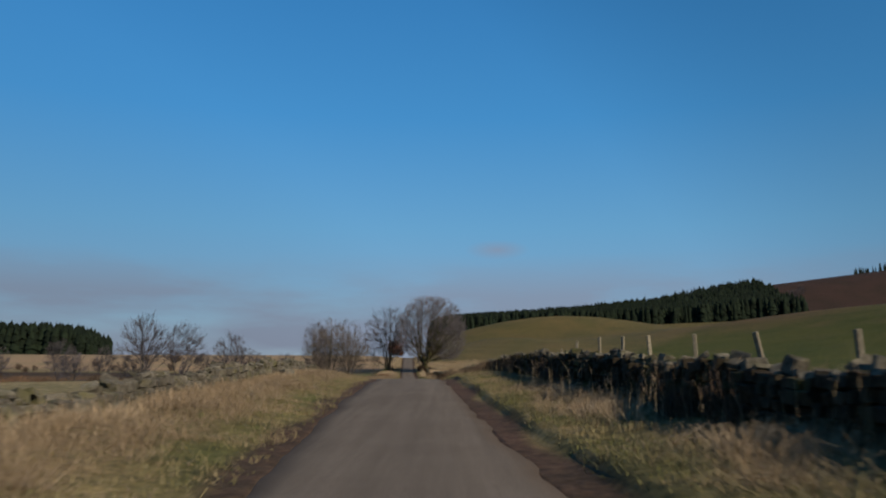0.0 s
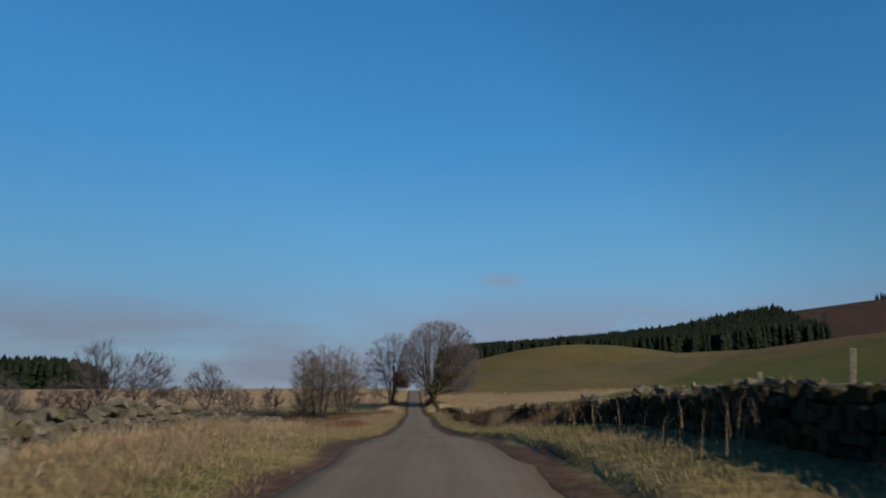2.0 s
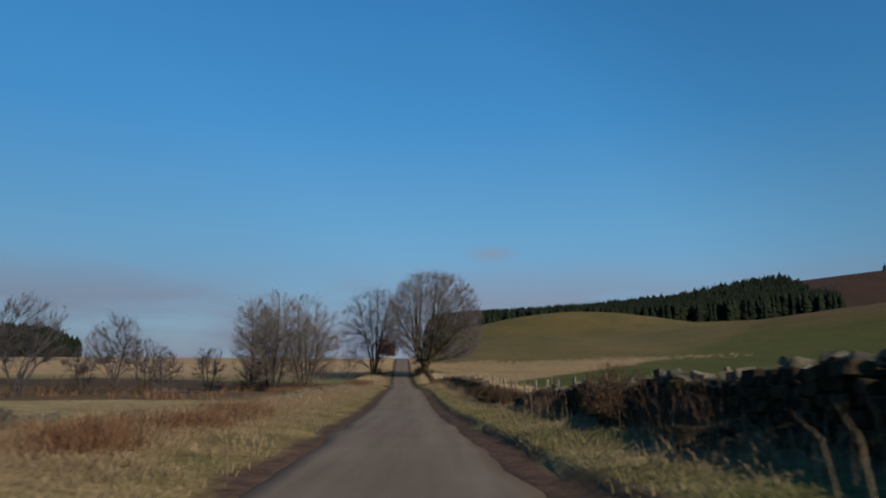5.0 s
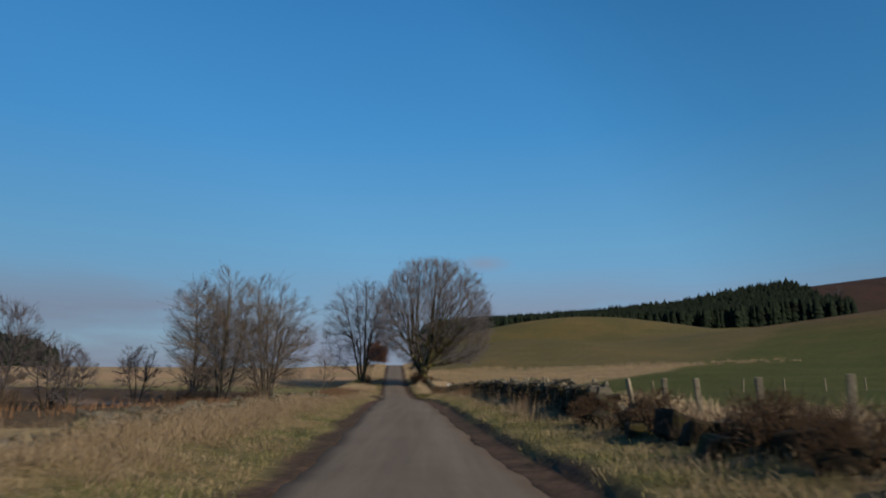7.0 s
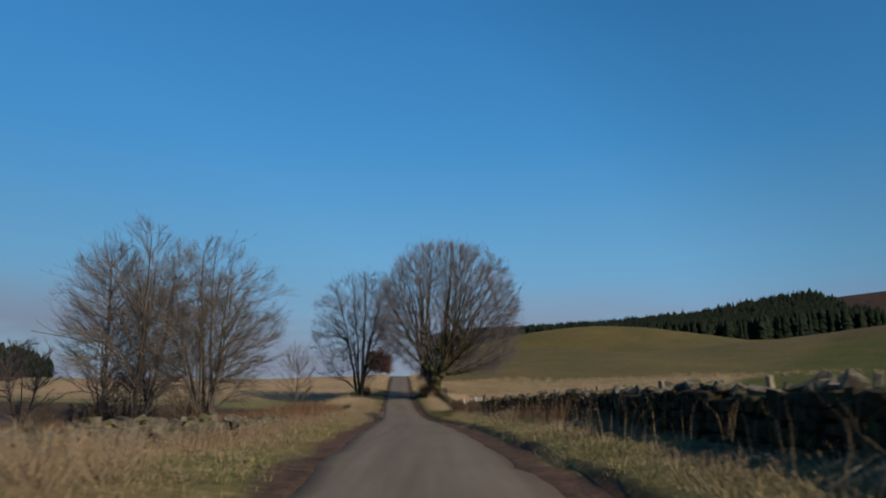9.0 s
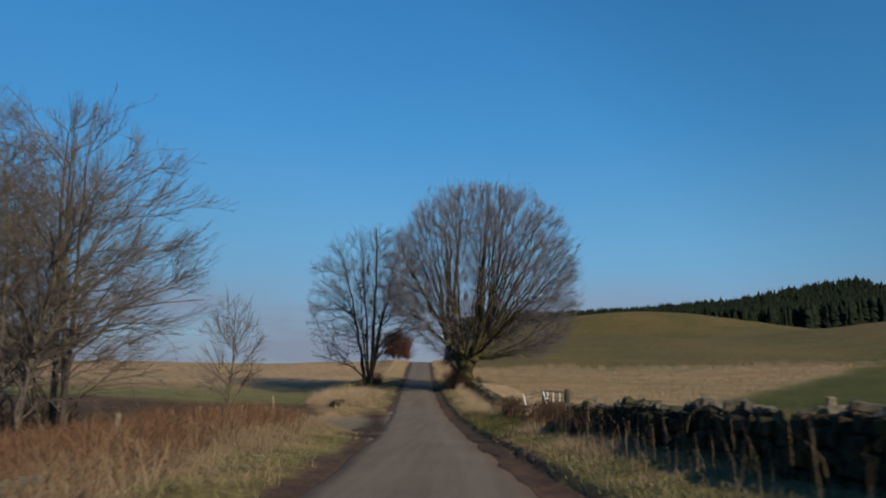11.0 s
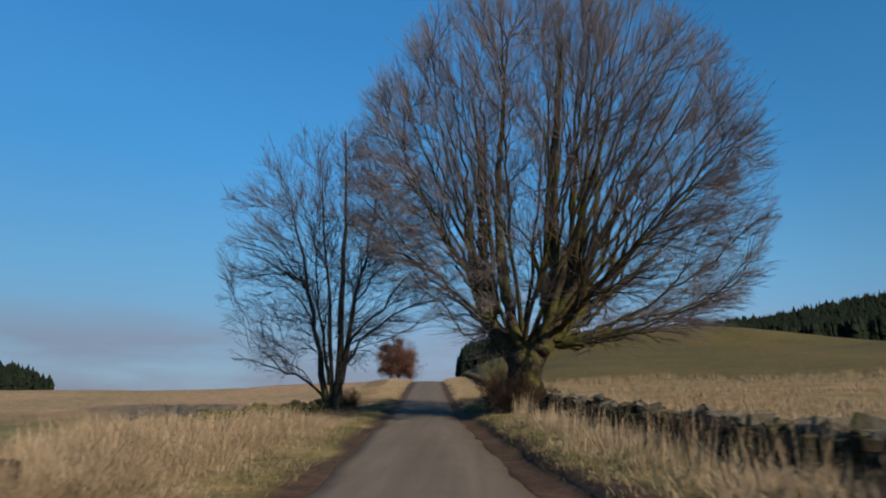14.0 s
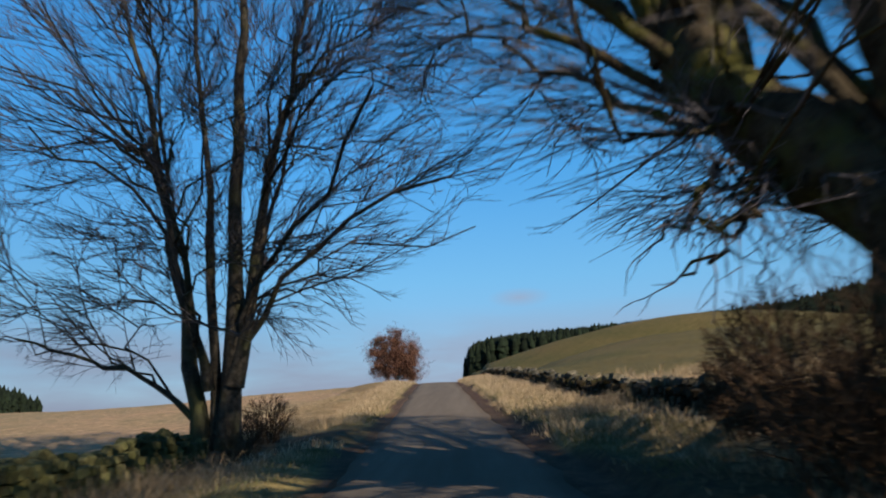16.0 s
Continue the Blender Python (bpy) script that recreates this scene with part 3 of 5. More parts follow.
class Crown:
    """Grows limbs level by level inside an egg-shaped outline."""

    def __init__(self, seed, centre, radii, lobes=0.06):
        self.g = np.random.RandomState(seed)
        self.c, self.r = np.array(centre, float), np.array(radii, float)
        self.lobes, self.phase = lobes, 1.7 * seed

    def line(self, P0, D0, L, R0, n, up, wob, taper=0.35, clip=True):
        g = self.g
        B = len(P0)
        L = np.asarray(L, float).copy()
        noise_ = g.normal(0, wob, (B, n, 3))
        for _ in range(6 if clip else 1):
            P = np.zeros((B, n, 3))
            P[:, 0] = P0
            D = unit(D0)
            for k in range(1, n):
                D = unit(D + noise_[:, k] + np.array([0, 0, up]))
                P[:, k] = P[:, k - 1] + D * (L / (n - 1))[:, None]
            if not clip:
                break
            q = (P[:, -1] - self.c) / self.r
            q = np.where(q[:, 2:3] < 0, q * np.array([1, 1, 1.0]), q)
            over = (q ** 2).sum(1)
            bad = over > g.uniform(0.86, 1.1, B)
            L = np.where(bad, L * 0.8, L)
        R = np.asarray(R0)[:, None] * (1 - (1 - taper) * np.linspace(0, 1, n)[None])
        return P, R

    def sprout(self, P, R, count, t0, t1, a0, a1, frac, n, up, wob, rmul=0.62, rmin=0.004, taper=0.35, lmin=0.0, flat=0.0, radial=0.0):
        g = self.g
        B, m, _ = P.shape
        idx = np.repeat(np.arange(B), count)
        k = np.tile(np.arange(count), B)
        t = t0 + (t1 - t0) * (k + g.uniform(0, 1, len(k))) / count
        f = t * (m - 1)
        i = np.minimum(f.astype(int), m - 2)
        w = (f - i)[:, None]
        p = P[idx, i] * (1 - w) + P[idx, i + 1] * w
        r = R[idx, i] * (1 - w[:, 0]) + R[idx, i + 1] * w[:, 0]
        T = unit(P[idx, i + 1] - P[idx, i])
        out = unit(p - np.array([self.c[0], self.c[1], p[:, 2].mean()]))
        perp = g.normal(0, 1, T.shape) + 0.5 * out
        perp[:, 2] *= 1 - flat
        perp = unit(perp - (perp * T).sum(1, keepdims=True) * T)
        ang = np.radians(g.uniform(a0, a1, len(k)))[:, None]
        D = T * np.cos(ang) + perp * np.sin(ang)
        if radial:
            D = unit(D + radial * unit(p - np.array([self.c[0] * 0.6, self.c[1], self.c[2] * 0.35])))
        length = np.linalg.norm(np.diff(P, axis=1), axis=2).sum(1)[idx]
        L = np.maximum(frac * length * (1.1 - 0.6 * t) * g.uniform(0.65, 1.25, len(k)), lmin)
        return self.line(p, D, L, np.maximum(r * rmul * g.uniform(0.7, 1.0, len(k)), rmin), n, up, wob, taper)

    def fill(self, count, low=0.0, shell=0.45, lift=0.0):
        """Places spread evenly through the crown, rather more towards its skin."""
        g = self.g
        out = []
        while len(out) < count:
            q = unit(g.normal(0, 1, (count, 3))) * (g.uniform(0, 1, (count, 1)) ** shell * g.uniform(0.93, 1.04, (count, 1)))
            az, el = np.arctan2(q[:, 1], q[:, 0]), q[:, 2]
            q = q * (1 + self.lobes * (0.6 * np.sin(3 * az + 4 * el + self.phase) + 0.4 * np.sin(7 * az - 6 * el + 2 * self.phase)))[:, None]
            p = self.c + q * self.r
            d = np.hypot(p[:, 0] / self.r[0], p[:, 1] / self.r[1])
            out += list(p[(p[:, 2] > low + 0.6 * np.abs(np.sin(3 * np.arctan2(p[:, 1], p[:, 0])))) & ((p[:, 2] > low + 2.2) | (d > 0.35)) & (p[:, 2] > 2.8 - lift * p[:, 0] - 2.3 * abs(lift) if lift else True)])
        return np.array(out[:count])

    def reach(self, targets, sets, n, rmul, rmin, rper, wob=0.05, bow=0.4, turn=1.3):
        """Branches from the handiest points of the given limbs out to the targets."""
        g = self.g
        Q, T, R = [], [], []
        for P, r in sets:
            Q.append(P[:, 1:].reshape(-1, 3))
            T.append(unit(np.diff(P, axis=1)).reshape(-1, 3))
            R.append(r[:, 1:].ravel())
        Q, T, R = np.concatenate(Q), np.concatenate(T), np.concatenate(R)
        best = np.zeros(len(targets), int)
        for a in range(0, len(targets), 400):
            d = targets[a:a + 400, None, :] - Q[None]
            L = np.sqrt((d ** 2).sum(2)) + 1e-6
            cosine = (d * T[None]).sum(2) / L
            best[a:a + 400] = np.argmin(L * (1 + turn * (1 - cosine)), 1)
        p, t, r = Q[best], T[best], R[best]
        L = np.linalg.norm(targets - p, axis=1)
        keep_ = L > 0.15
        p, t, r, L, targets = p[keep_], t[keep_], r[keep_], L[keep_], targets[keep_]
        mid = p + t * (bow * L)[:, None]
        s = np.linspace(0, 1, n)[None, :, None]
        P = (1 - s) ** 2 * p[:, None] + 2 * s * (1 - s) * mid[:, None] + s * s * targets[:, None]
        w = g.normal(0, 1, P.shape) * (wob * L)[:, None, None]
        w[:, 0] = 0
        P = P + w
        r0 = np.minimum(r * rmul, np.maximum(rper * L, rmin))
        return P, np.maximum(r0, rmin)[:, None] * (1 - 0.62 * np.linspace(0, 1, n)[None])

    def mesh(self, name, sets, mat, smooth=True):
        V, F, o = [], [], 0
        for P, R, sides in sets:
            v, f = tubes(P, R, sides)
            V.append(v)
            F.append(f + o)
            o += len(v)
        return mesh_of(name, np.concatenate(V), [np.concatenate(F)], mat, smooth)


def stems(cr, specs, n=9):
    """Hand-shaped main stems: base, lean azimuth, lean, length, radius, upward pull."""
    P, R = [], []
    for base, az, lean, L, r, up in specs:
        a, b = radians(az), radians(lean)
        d = np.array([[math.sin(a) * math.sin(b), math.cos(a) * math.sin(b), math.cos(b)]])
        p, q = cr.line(np.array([base], float), d, [L], [r], n, up, 0.05, 0.22, clip=True)
        P.append(p[0])
        R.append(q[0])
    return np.array(P), np.array(R)


def shaped(lines, n=11, power=0.5, gnarl=0.06):
    """Main stems through given bends; each row: radius at the foot, radius at the tip, bends."""
    P, R = [], []
    for r0, r1, pts in lines:
        pts = np.array(pts, float)
        d = np.concatenate([[0], np.cumsum(np.linalg.norm(np.diff(pts, axis=0), axis=1))])
        t = np.linspace(0, 1, 41) * d[-1]
        q = np.stack([np.interp(t, d, pts[:, k]) for k in range(3)], 1)
        k = np.ones(7) / 7
        q = np.stack([np.convolve(np.concatenate([np.full(3, q[0, c]), q[:, c], np.full(3, q[-1, c])]), k, "valid") for c in range(3)], 1)
        q = q[np.linspace(0, 40, n).round().astype(int)]
        g = np.random.RandomState(int(1000 * r0) + len(P))
        bend = g.normal(0, gnarl, (n, 3)) * np.minimum(np.arange(n), 4)[:, None] / 4
        P.append(q + bend)
        R.append((r0 + (r1 - r0) * np.linspace(0, 1, n) ** power) * (1 + g.uniform(-1.6, 1.6, n) * gnarl))
    return np.array(P), np.array(R)


def limbs_of(cr, t, S, SR, mat, sides):
    for k in range(len(S)):
        part("limb", cr.mesh("limb", [(S[k:k + 1], SR[k:k + 1], sides)], mat), t)


def knobbly(P, R, sides, amp, f=2.6):
    """One thick limb whose surface swells and sinks like old bark."""
    v, faces = tubes(P[None], R[None], sides)
    axis = np.repeat(P, sides, 0)
    out = unit(v - axis)
    a = 0.5 * np.sin(f * v[:, 0] + 2.1 * np.sin(1.3 * f * v[:, 2])) + 0.5 * np.sin(1.7 * f * v[:, 1] + 1.9 * np.sin(f * v[:, 2] + 1.0))
    b = np.sin(3.9 * f * v[:, 0] + 1.5 * np.sin(2.2 * f * v[:, 2])) * np.sin(3.3 * f * v[:, 1] + 0.7 * f * v[:, 2])
    return v + out * (np.repeat(R, sides) * amp * (a + 0.5 * b))[:, None], faces


def burr(at, size, seed):
    """A rounded, lumpy swelling of the wood."""
    bm = bmesh.new()
    bmesh.ops.create_icosphere(bm, subdivisions=3, radius=1)
    g = np.random.RandomState(seed)
    k = g.uniform(1.5, 3.5, 6)
    for v in bm.verts:
        x, y, z = v.co
        swell = 1 + 0.16 * math.sin(k[0] * x + k[1] * z) + 0.14 * math.sin(k[2] * y + k[3] * x) + 0.08 * math.sin(2 * k[4] * z + 2 * k[5] * y)
        v.co = Vector((x * size[0], y * size[1], z * size[2])) * swell + Vector(at)
    me = bm_mesh("burr", bm, M_BARK)
    me.polygons.foreach_set("use_smooth", np.full(len(me.polygons), True))
    return me


def big_tree():
    cr = Crown(11, (1.5, 0, 10.3), (10.5, 9.4, 10.9), 0.05)
    g = np.random.RandomState(6)
    MAIN = [
        (0.60, 0.05, [(0.0, 0.1, 1.9), (-0.5, 0.4, 2.6), (-1.1, 0.9, 3.2), (-1.65, 1.5, 4.1), (-1.8, 1.9, 5.3), (-1.75, 2.1, 7.5), (-1.75, 2.2, 10), (-1.9, 2.3, 13), (-2.3, 2.3, 16.5)]),
        (0.34, 0.05, [(0.05, -0.1, 2.3), (-0.35, -0.2, 3.3), (-0.85, -0.4, 4.9), (-1.1, -0.5, 7), (-1.15, -0.5, 10), (-0.8, -0.5, 14), (-0.5, -0.5, 18.4)]),
        (0.66, 0.05, [(0.1, 0, 2.0), (0.8, 0.0, 2.7), (1.4, 0.1, 3.5), (1.65, 0.2, 4.7), (1.6, 0.2, 6.5), (1.5, 0.2, 9), (1.7, 0.1, 12), (2.0, 0, 15), (2.3, 0, 18.8)])]
    S, SR = shaped(MAIN, 34, 0.72, 0.03)
    ELL = np.array([1.5, 0, 10.3]), np.array([10.5, 9.4, 10.9])

    def fan(base, az, el, r, sag, share=0.86):
        """A limb from base out towards the skin of the crown."""
        a, e = radians(az), radians(el)
        d = np.array([math.cos(a) * math.cos(e), math.sin(a) * math.cos(e), math.sin(e)])
        q, w = (np.array(base) - ELL[0]) / ELL[1], d / ELL[1]
        A_, B_, C_ = w @ w, 2 * q @ w, q @ q - 1
        L = share * (-B_ + math.sqrt(max(B_ * B_ - 4 * A_ * C_, 0))) / (2 * A_)
        k = np.linspace(0, 1, 6)[:, None]
        path = np.array(base) + d * L * k + np.array([0, 0, sag * L]) * (4 * k * (1 - k))
        side = np.cross(d, [0, 0, 1.0]) * g.uniform(-0.05, 0.05) * L
        return (r, 0.022, (path + side * (4 * k * (1 - k))).tolist())

    rows = []
    for k in range(20):                                       # right-hand head: fans from flat to upright
        f = (k + 0.5) / 20
        rows.append(fan((1.2 + 0.4 * g.uniform(), g.uniform(-0.3, 0.4), 2.7 + 1.9 * f), g.uniform(-80, 80), 8 + 68 * f, 0.10 + 0.10 * math.sin(3 * f), -0.05 * (1 - f)))
    for k in range(15):                                       # left-hand head
        f = (k + 0.5) / 15
        az = 180 + g.uniform(-95, 70)
        rows.append(fan((-1.5 - 0.2 * g.uniform(), 1.3 + 0.7 * g.uniform(), 3.7 + 2.8 * f), az, 38 + 41 * f, (0.075 + 0.08 * math.sin(3 * f)) * (0.6 if az > 190 else 1.0), -0.03))
    for az, el in ((-100, 66), (-70, 52), (-40, 60), (-20, 48), (95, 55), (70, 66), (120, 62)):
        rows.append(fan((g.uniform(-0.4, 0.5), g.uniform(-0.2, 0.4), 2.6), az, el, 0.15, -0.02))
    for az, el, r in ((-45, 68, 0.29), (-15, 60, 0.26), (20, 66, 0.26)):        # stout limbs over the lane's side
        rows.append(fan((0.7, -0.2, 2.7), az, el, r, -0.02))
    for x, z, top in ((-1.9, 4.6, 16), (-1.2, 5.0, 17.5), (-2.1, 5.2, 14.5), (1.9, 4.4, 18), (1.3, 4.6, 19), (2.3, 4.2, 17), (1.0, 5.2, 16.5)):     # stems crowded beside the heads
        y0 = 1.8 if x < 0 else 0.1
        rows.append((0.20, 0.03, [(x * 0.9, y0, z - 0.8), (x * 1.12, y0 - 0.15, z + 1), (x * 1.25, y0 - 0.3, z + 4), (x * 1.5, y0 - 0.6, top - 2), (x * 1.7, y0 - 0.7, top)]))
    for k in range(9):
        f = (k + 0.5) / 9
        x0, y0, top = 1.5 + 0.7 * f, g.uniform(-0.7, 0.7), 15.5 - 5.5 * f
        x1 = 2.2 + 4.4 * f
        rows.append((0.22 - 0.05 * f, 0.03, [(x0 - 0.5, y0 * 0.4, 2.9), (x0 + 0.25, y0, 3.9 + 0.3 * g.uniform()), (x0 + 0.45 + 0.5 * f, y0 * 1.4, 5.4), ((x0 + x1) / 2 + 0.3, y0 * 1.9, 0.5 * top), (x1, y0 * 2.6, top)]))
    for az, el in ((-35, 12), (-10, 18), (15, 14), (32, 22), (-22, 27)):
        rows.append(fan((1.3, 0.1, 2.8), az, el, 0.12, -0.05))
    for k in range(8):                                        # crooked low boughs drooping over the verge
        a, L, y0 = g.uniform(-0.5, 0.7), g.uniform(0.9, 1.8), g.uniform(-0.3, 0.5)
        rows.append((0.05 + 0.02 * g.uniform(), 0.018, [(-0.9 - 0.1 * k * 0.6, 0.6 + 0.12 * k, 2.7 + 0.16 * k)] + [(-1.2 - L * f * math.cos(a), 0.6 + 0.1 * k - L * f * math.sin(a) + y0 * f, 2.75 + 0.15 * k - (0.9 * f if k < 5 else 0.2 * f) + 0.16 * math.sin(7 * f + k)) for f in (0.15, 0.4, 0.65, 0.85, 1.0)]))
    T, TR = shaped(rows, 18, 0.62, 0.07)
    A, AR = cr.reach(cr.fill(460, 2.7, 0.40, 0.8), [(S, SR), (T, TR)], 8, 0.6, 0.026, 0.0135, 0.014, 0.5, 3.0)
    B, BR = cr.reach(np.concatenate([cr.fill(3700, 2.6, 0.30, 0.8), cr.fill(1300, 2.6, 0.10, 0.8)]), [(A, AR), (T, TR)], 5, 0.65, 0.013, 0.0085, 0.012, 0.5, 3.6)
    C, CR = cr.sprout(B, BR, 4, 0.2, 1.0, 12, 36, 0.55, 3, 0.0, 0.03, rmul=0.75, rmin=0.009, lmin=0.9, radial=1.1)
    D, DR = cr.sprout(C, CR, 2, 0.1, 1.0, 12, 34, 0.6, 2, 0.0, 0.03, rmul=0.85, rmin=0.0072, lmin=0.6, radial=1.0)
    # dead and dangling twigs round the crotch
    E, ER = cr.sprout(np.concatenate([S[:, :14]]), SR[:, :14], 46, 0.25, 1.0, 40, 85, 0.14, 5, 0.02, 0.16, rmul=0.05, rmin=0.011, lmin=0.5)
    E2, ER2 = cr.sprout(T[-8:], TR[-8:], 12, 0.15, 1.0, 30, 75, 0.35, 5, 0.0, 0.2, rmul=0.5, rmin=0.012, lmin=0.5)
    E, ER = np.concatenate([E, E2]), np.concatenate([ER, ER2])
    G, GR = cr.sprout(E, ER, 3, 0.2, 1.0, 25, 60, 0.6, 3, 0.0, 0.12, rmul=0.7, rmin=0.008, lmin=0.3)
    t = thing("tree", gp(215.2, 4.7), "tall bare spreading sycamore with mossy forked limbs", "tree")
    k = np.linspace(0, 1, 22)
    trunk = np.stack([0.03 * np.sin(5 * k), 0.04 * np.sin(4 * k + 1), -0.4 + 3.25 * k], 1)
    girth = np.interp(k, [0, 0.14, 0.35, 0.6, 0.82, 0.93, 1], [1.2, 0.95, 0.80, 0.79, 0.84, 0.6, 0.06])
    v, faces = knobbly(trunk, girth, 26, 0.16)
    part("trunk", mesh_of("trunk", v, [faces], M_BARK, True), t, "short thick mossy trunk")
    for P, R in zip(S, SR):
        v, faces = knobbly(P, R, 16, 0.20)
        part("limb", mesh_of("limb", v, [faces], M_BARK, True), t)
    limbs_of(cr, t, T, TR, M_BARK, 8)
    for i, (at, size) in enumerate((((-0.85, 0.6, 2.75), (0.5, 0.55, 0.38)), ((-1.65, 1.4, 4.3), (0.42, 0.4, 0.6)), ((0.55, -0.25, 2.6), (0.5, 0.42, 0.4)), ((1.45, -0.15, 3.7), (0.42, 0.36, 0.5)), ((0.1, -0.5, 2.2), (0.42, 0.3, 0.5)), ((1.9, -0.1, 4.6), (0.28, 0.3, 0.42)))):
        part("burr", burr(at, size, 300 + i), t)
    part("bough_frame", cr.mesh("bough_frame", [(A, AR, 6)], M_BARK), t)["kind"] = "stuff"
    part("crown", cr.mesh("crown", [(B, BR, 4), (C, CR, 3), (D, DR, 3), (E, ER, 4), (G, GR, 3)], M_TWIG), t, "dome of fine bare twigs")
    return t


def left_tree():
    cr = Crown(23, (0.2, 0, 9.3), (8.3, 7.4, 10.1))
    S, SR = shaped([
        (0.32, 0.04, [(-0.42, 0, -0.3), (-0.6, 0, 1.5), (-0.95, 0, 3.2), (-1.3, 0.1, 5.2), (-1.9, 0.2, 8), (-2.6, 0.2, 11), (-3.3, 0.2, 14)]),
        (0.22, 0.04, [(-0.1, 0.15, -0.3), (-0.15, 0.15, 2.0), (-0.3, 0.2, 4.6), (-0.5, 0.3, 7.5), (-1.0, 0.4, 11), (-1.3, 0.5, 16.0)]),
        (0.38, 0.05, [(0.2, 0, -0.3), (0.25, 0, 1.5), (0.35, 0, 4), (0.4, 0, 7), (0.5, 0, 10), (0.5, 0, 14), (0.4, 0, 18.9)]),
        (0.27, 0.04, [(0.3, -0.05, 1.4), (0.65, -0.1, 2.8), (0.95, -0.1, 4.5), (1.25, -0.2, 7), (1.9, -0.2, 10), (2.7, -0.3, 14.5)]),
        (0.12, 0.03, [(-0.5, 0, 0.7), (-1.3, 0, 1.5), (-2.2, -0.1, 2.2), (-3.6, -0.2, 2.6), (-5.4, -0.3, 3.2)]),
        (0.18, 0.03, [(0.2, 0.3, 1.0), (0.4, 1.0, 3.5), (0.9, 2.0, 7), (1.4, 3.0, 11)]),
        (0.16, 0.03, [(-0.2, -0.2, 1.4), (-0.5, -1.0, 4.0), (-0.8, -2.0, 7), (-1.0, -2.8, 10.5)])], 12)
    A, AR = cr.reach(cr.fill(150, 2.2, 0.42, -0.8), [(S, SR)], 8, 0.5, 0.024, 0.015, 0.03, 0.4, 1.6)
    B, BR = cr.reach(cr.fill(1200, 2.0, 0.38, -0.8), [(A, AR), (S, SR)], 5, 0.65, 0.016, 0.011, 0.025, 0.4, 2.8)
    C, CR = cr.sprout(B, BR, 4, 0.2, 1.0, 18, 46, 0.55, 4, 0.02, 0.05, rmul=0.75, rmin=0.011, lmin=0.85, radial=0.6)
    D, DR = cr.sprout(C, CR, 3, 0.15, 1.0, 18, 46, 0.6, 2, 0.02, 0.05, rmul=0.85, rmin=0.0085, lmin=0.5, radial=0.5)
    t = thing("tree", gp(228.5, -5.75), "bare multi-stemmed tree beside a mossy field wall", "tree")
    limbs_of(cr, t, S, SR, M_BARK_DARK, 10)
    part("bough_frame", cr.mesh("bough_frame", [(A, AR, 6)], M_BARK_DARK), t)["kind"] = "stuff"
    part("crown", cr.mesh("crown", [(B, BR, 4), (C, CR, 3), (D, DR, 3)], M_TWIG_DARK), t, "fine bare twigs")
    return t


def alder(seed, h, rx, label, counts=(60, 300, 5), n_stems=3, pale=True, thick=1.0, low=0.08):
    """A slimmer bare tree of the burn side, built at the origin's foot."""
    cr = Crown(seed, (0, 0, h * 0.53), (rx, rx, h * 0.49), 0.16)
    g = cr.g
    spec = []
    for k in range(n_stems):
        az = 360.0 * k / n_stems + g.uniform(-30, 30)
        spec.append(((0.25 * math.sin(radians(az)), 0.25 * math.cos(radians(az)), -0.3), az, g.uniform(4, 16), h * g.uniform(0.9, 1.1), 0.0105 * h * g.uniform(0.8, 1.1), 0.01))
    S, SR = stems(cr, spec, 9)
    A, AR = cr.reach(cr.fill(counts[0], low * h, 0.45), [(S, SR)], 7, 0.5, 0.02 * thick, 0.013, 0.03, 0.35, 1.8)
    B, BR = cr.reach(cr.fill(counts[1], low * h, 0.40), [(A, AR), (S, SR)], 4, 0.6, 0.014 * thick, 0.010, 0.025, 0.4, 2.6)
    C, CR = cr.sprout(B, BR, counts[2], 0.2, 1.0, 16, 42, 0.55, 3, 0.03, 0.05, rmul=0.75, rmin=0.009 * thick, lmin=0.8, radial=0.6)
    D, DR = cr.sprout(C, CR, 2, 0.2, 1.0, 14, 36, 0.6, 2, 0.01, 0.04, rmul=0.8, rmin=0.0065 * thick, lmin=0.6, radial=0.9)
    t = thing("tree", (0, 0, 0), label, "tree", "bare trees along the burn")
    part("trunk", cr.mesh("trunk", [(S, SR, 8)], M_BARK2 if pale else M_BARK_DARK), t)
    part("crown", cr.mesh("crown", [(A, AR, 5), (B, BR, 3), (C, CR, 3), (D, DR, 3)], M_TWIG2 if pale else M_TWIG_DARK), t, "bare branches and twigs")
    return t


def at_ground(x, y, turn=0, size=1.0, dz=0.0):
    return pose(x, y, float(zg(x, y)) + dz, 0, 0, turn) @ Matrix.Diagonal((size, size, size, 1))


def place_copies(first, spots, x0, y0, turn0=0, size0=1.0):
    first.matrix_basis = at_ground(x0, y0, turn0, size0)
    for x, y, turn, size in spots:
        c = copy_thing(first, Matrix.Identity(4))
        c.matrix_basis = at_ground(x, y, turn, size)


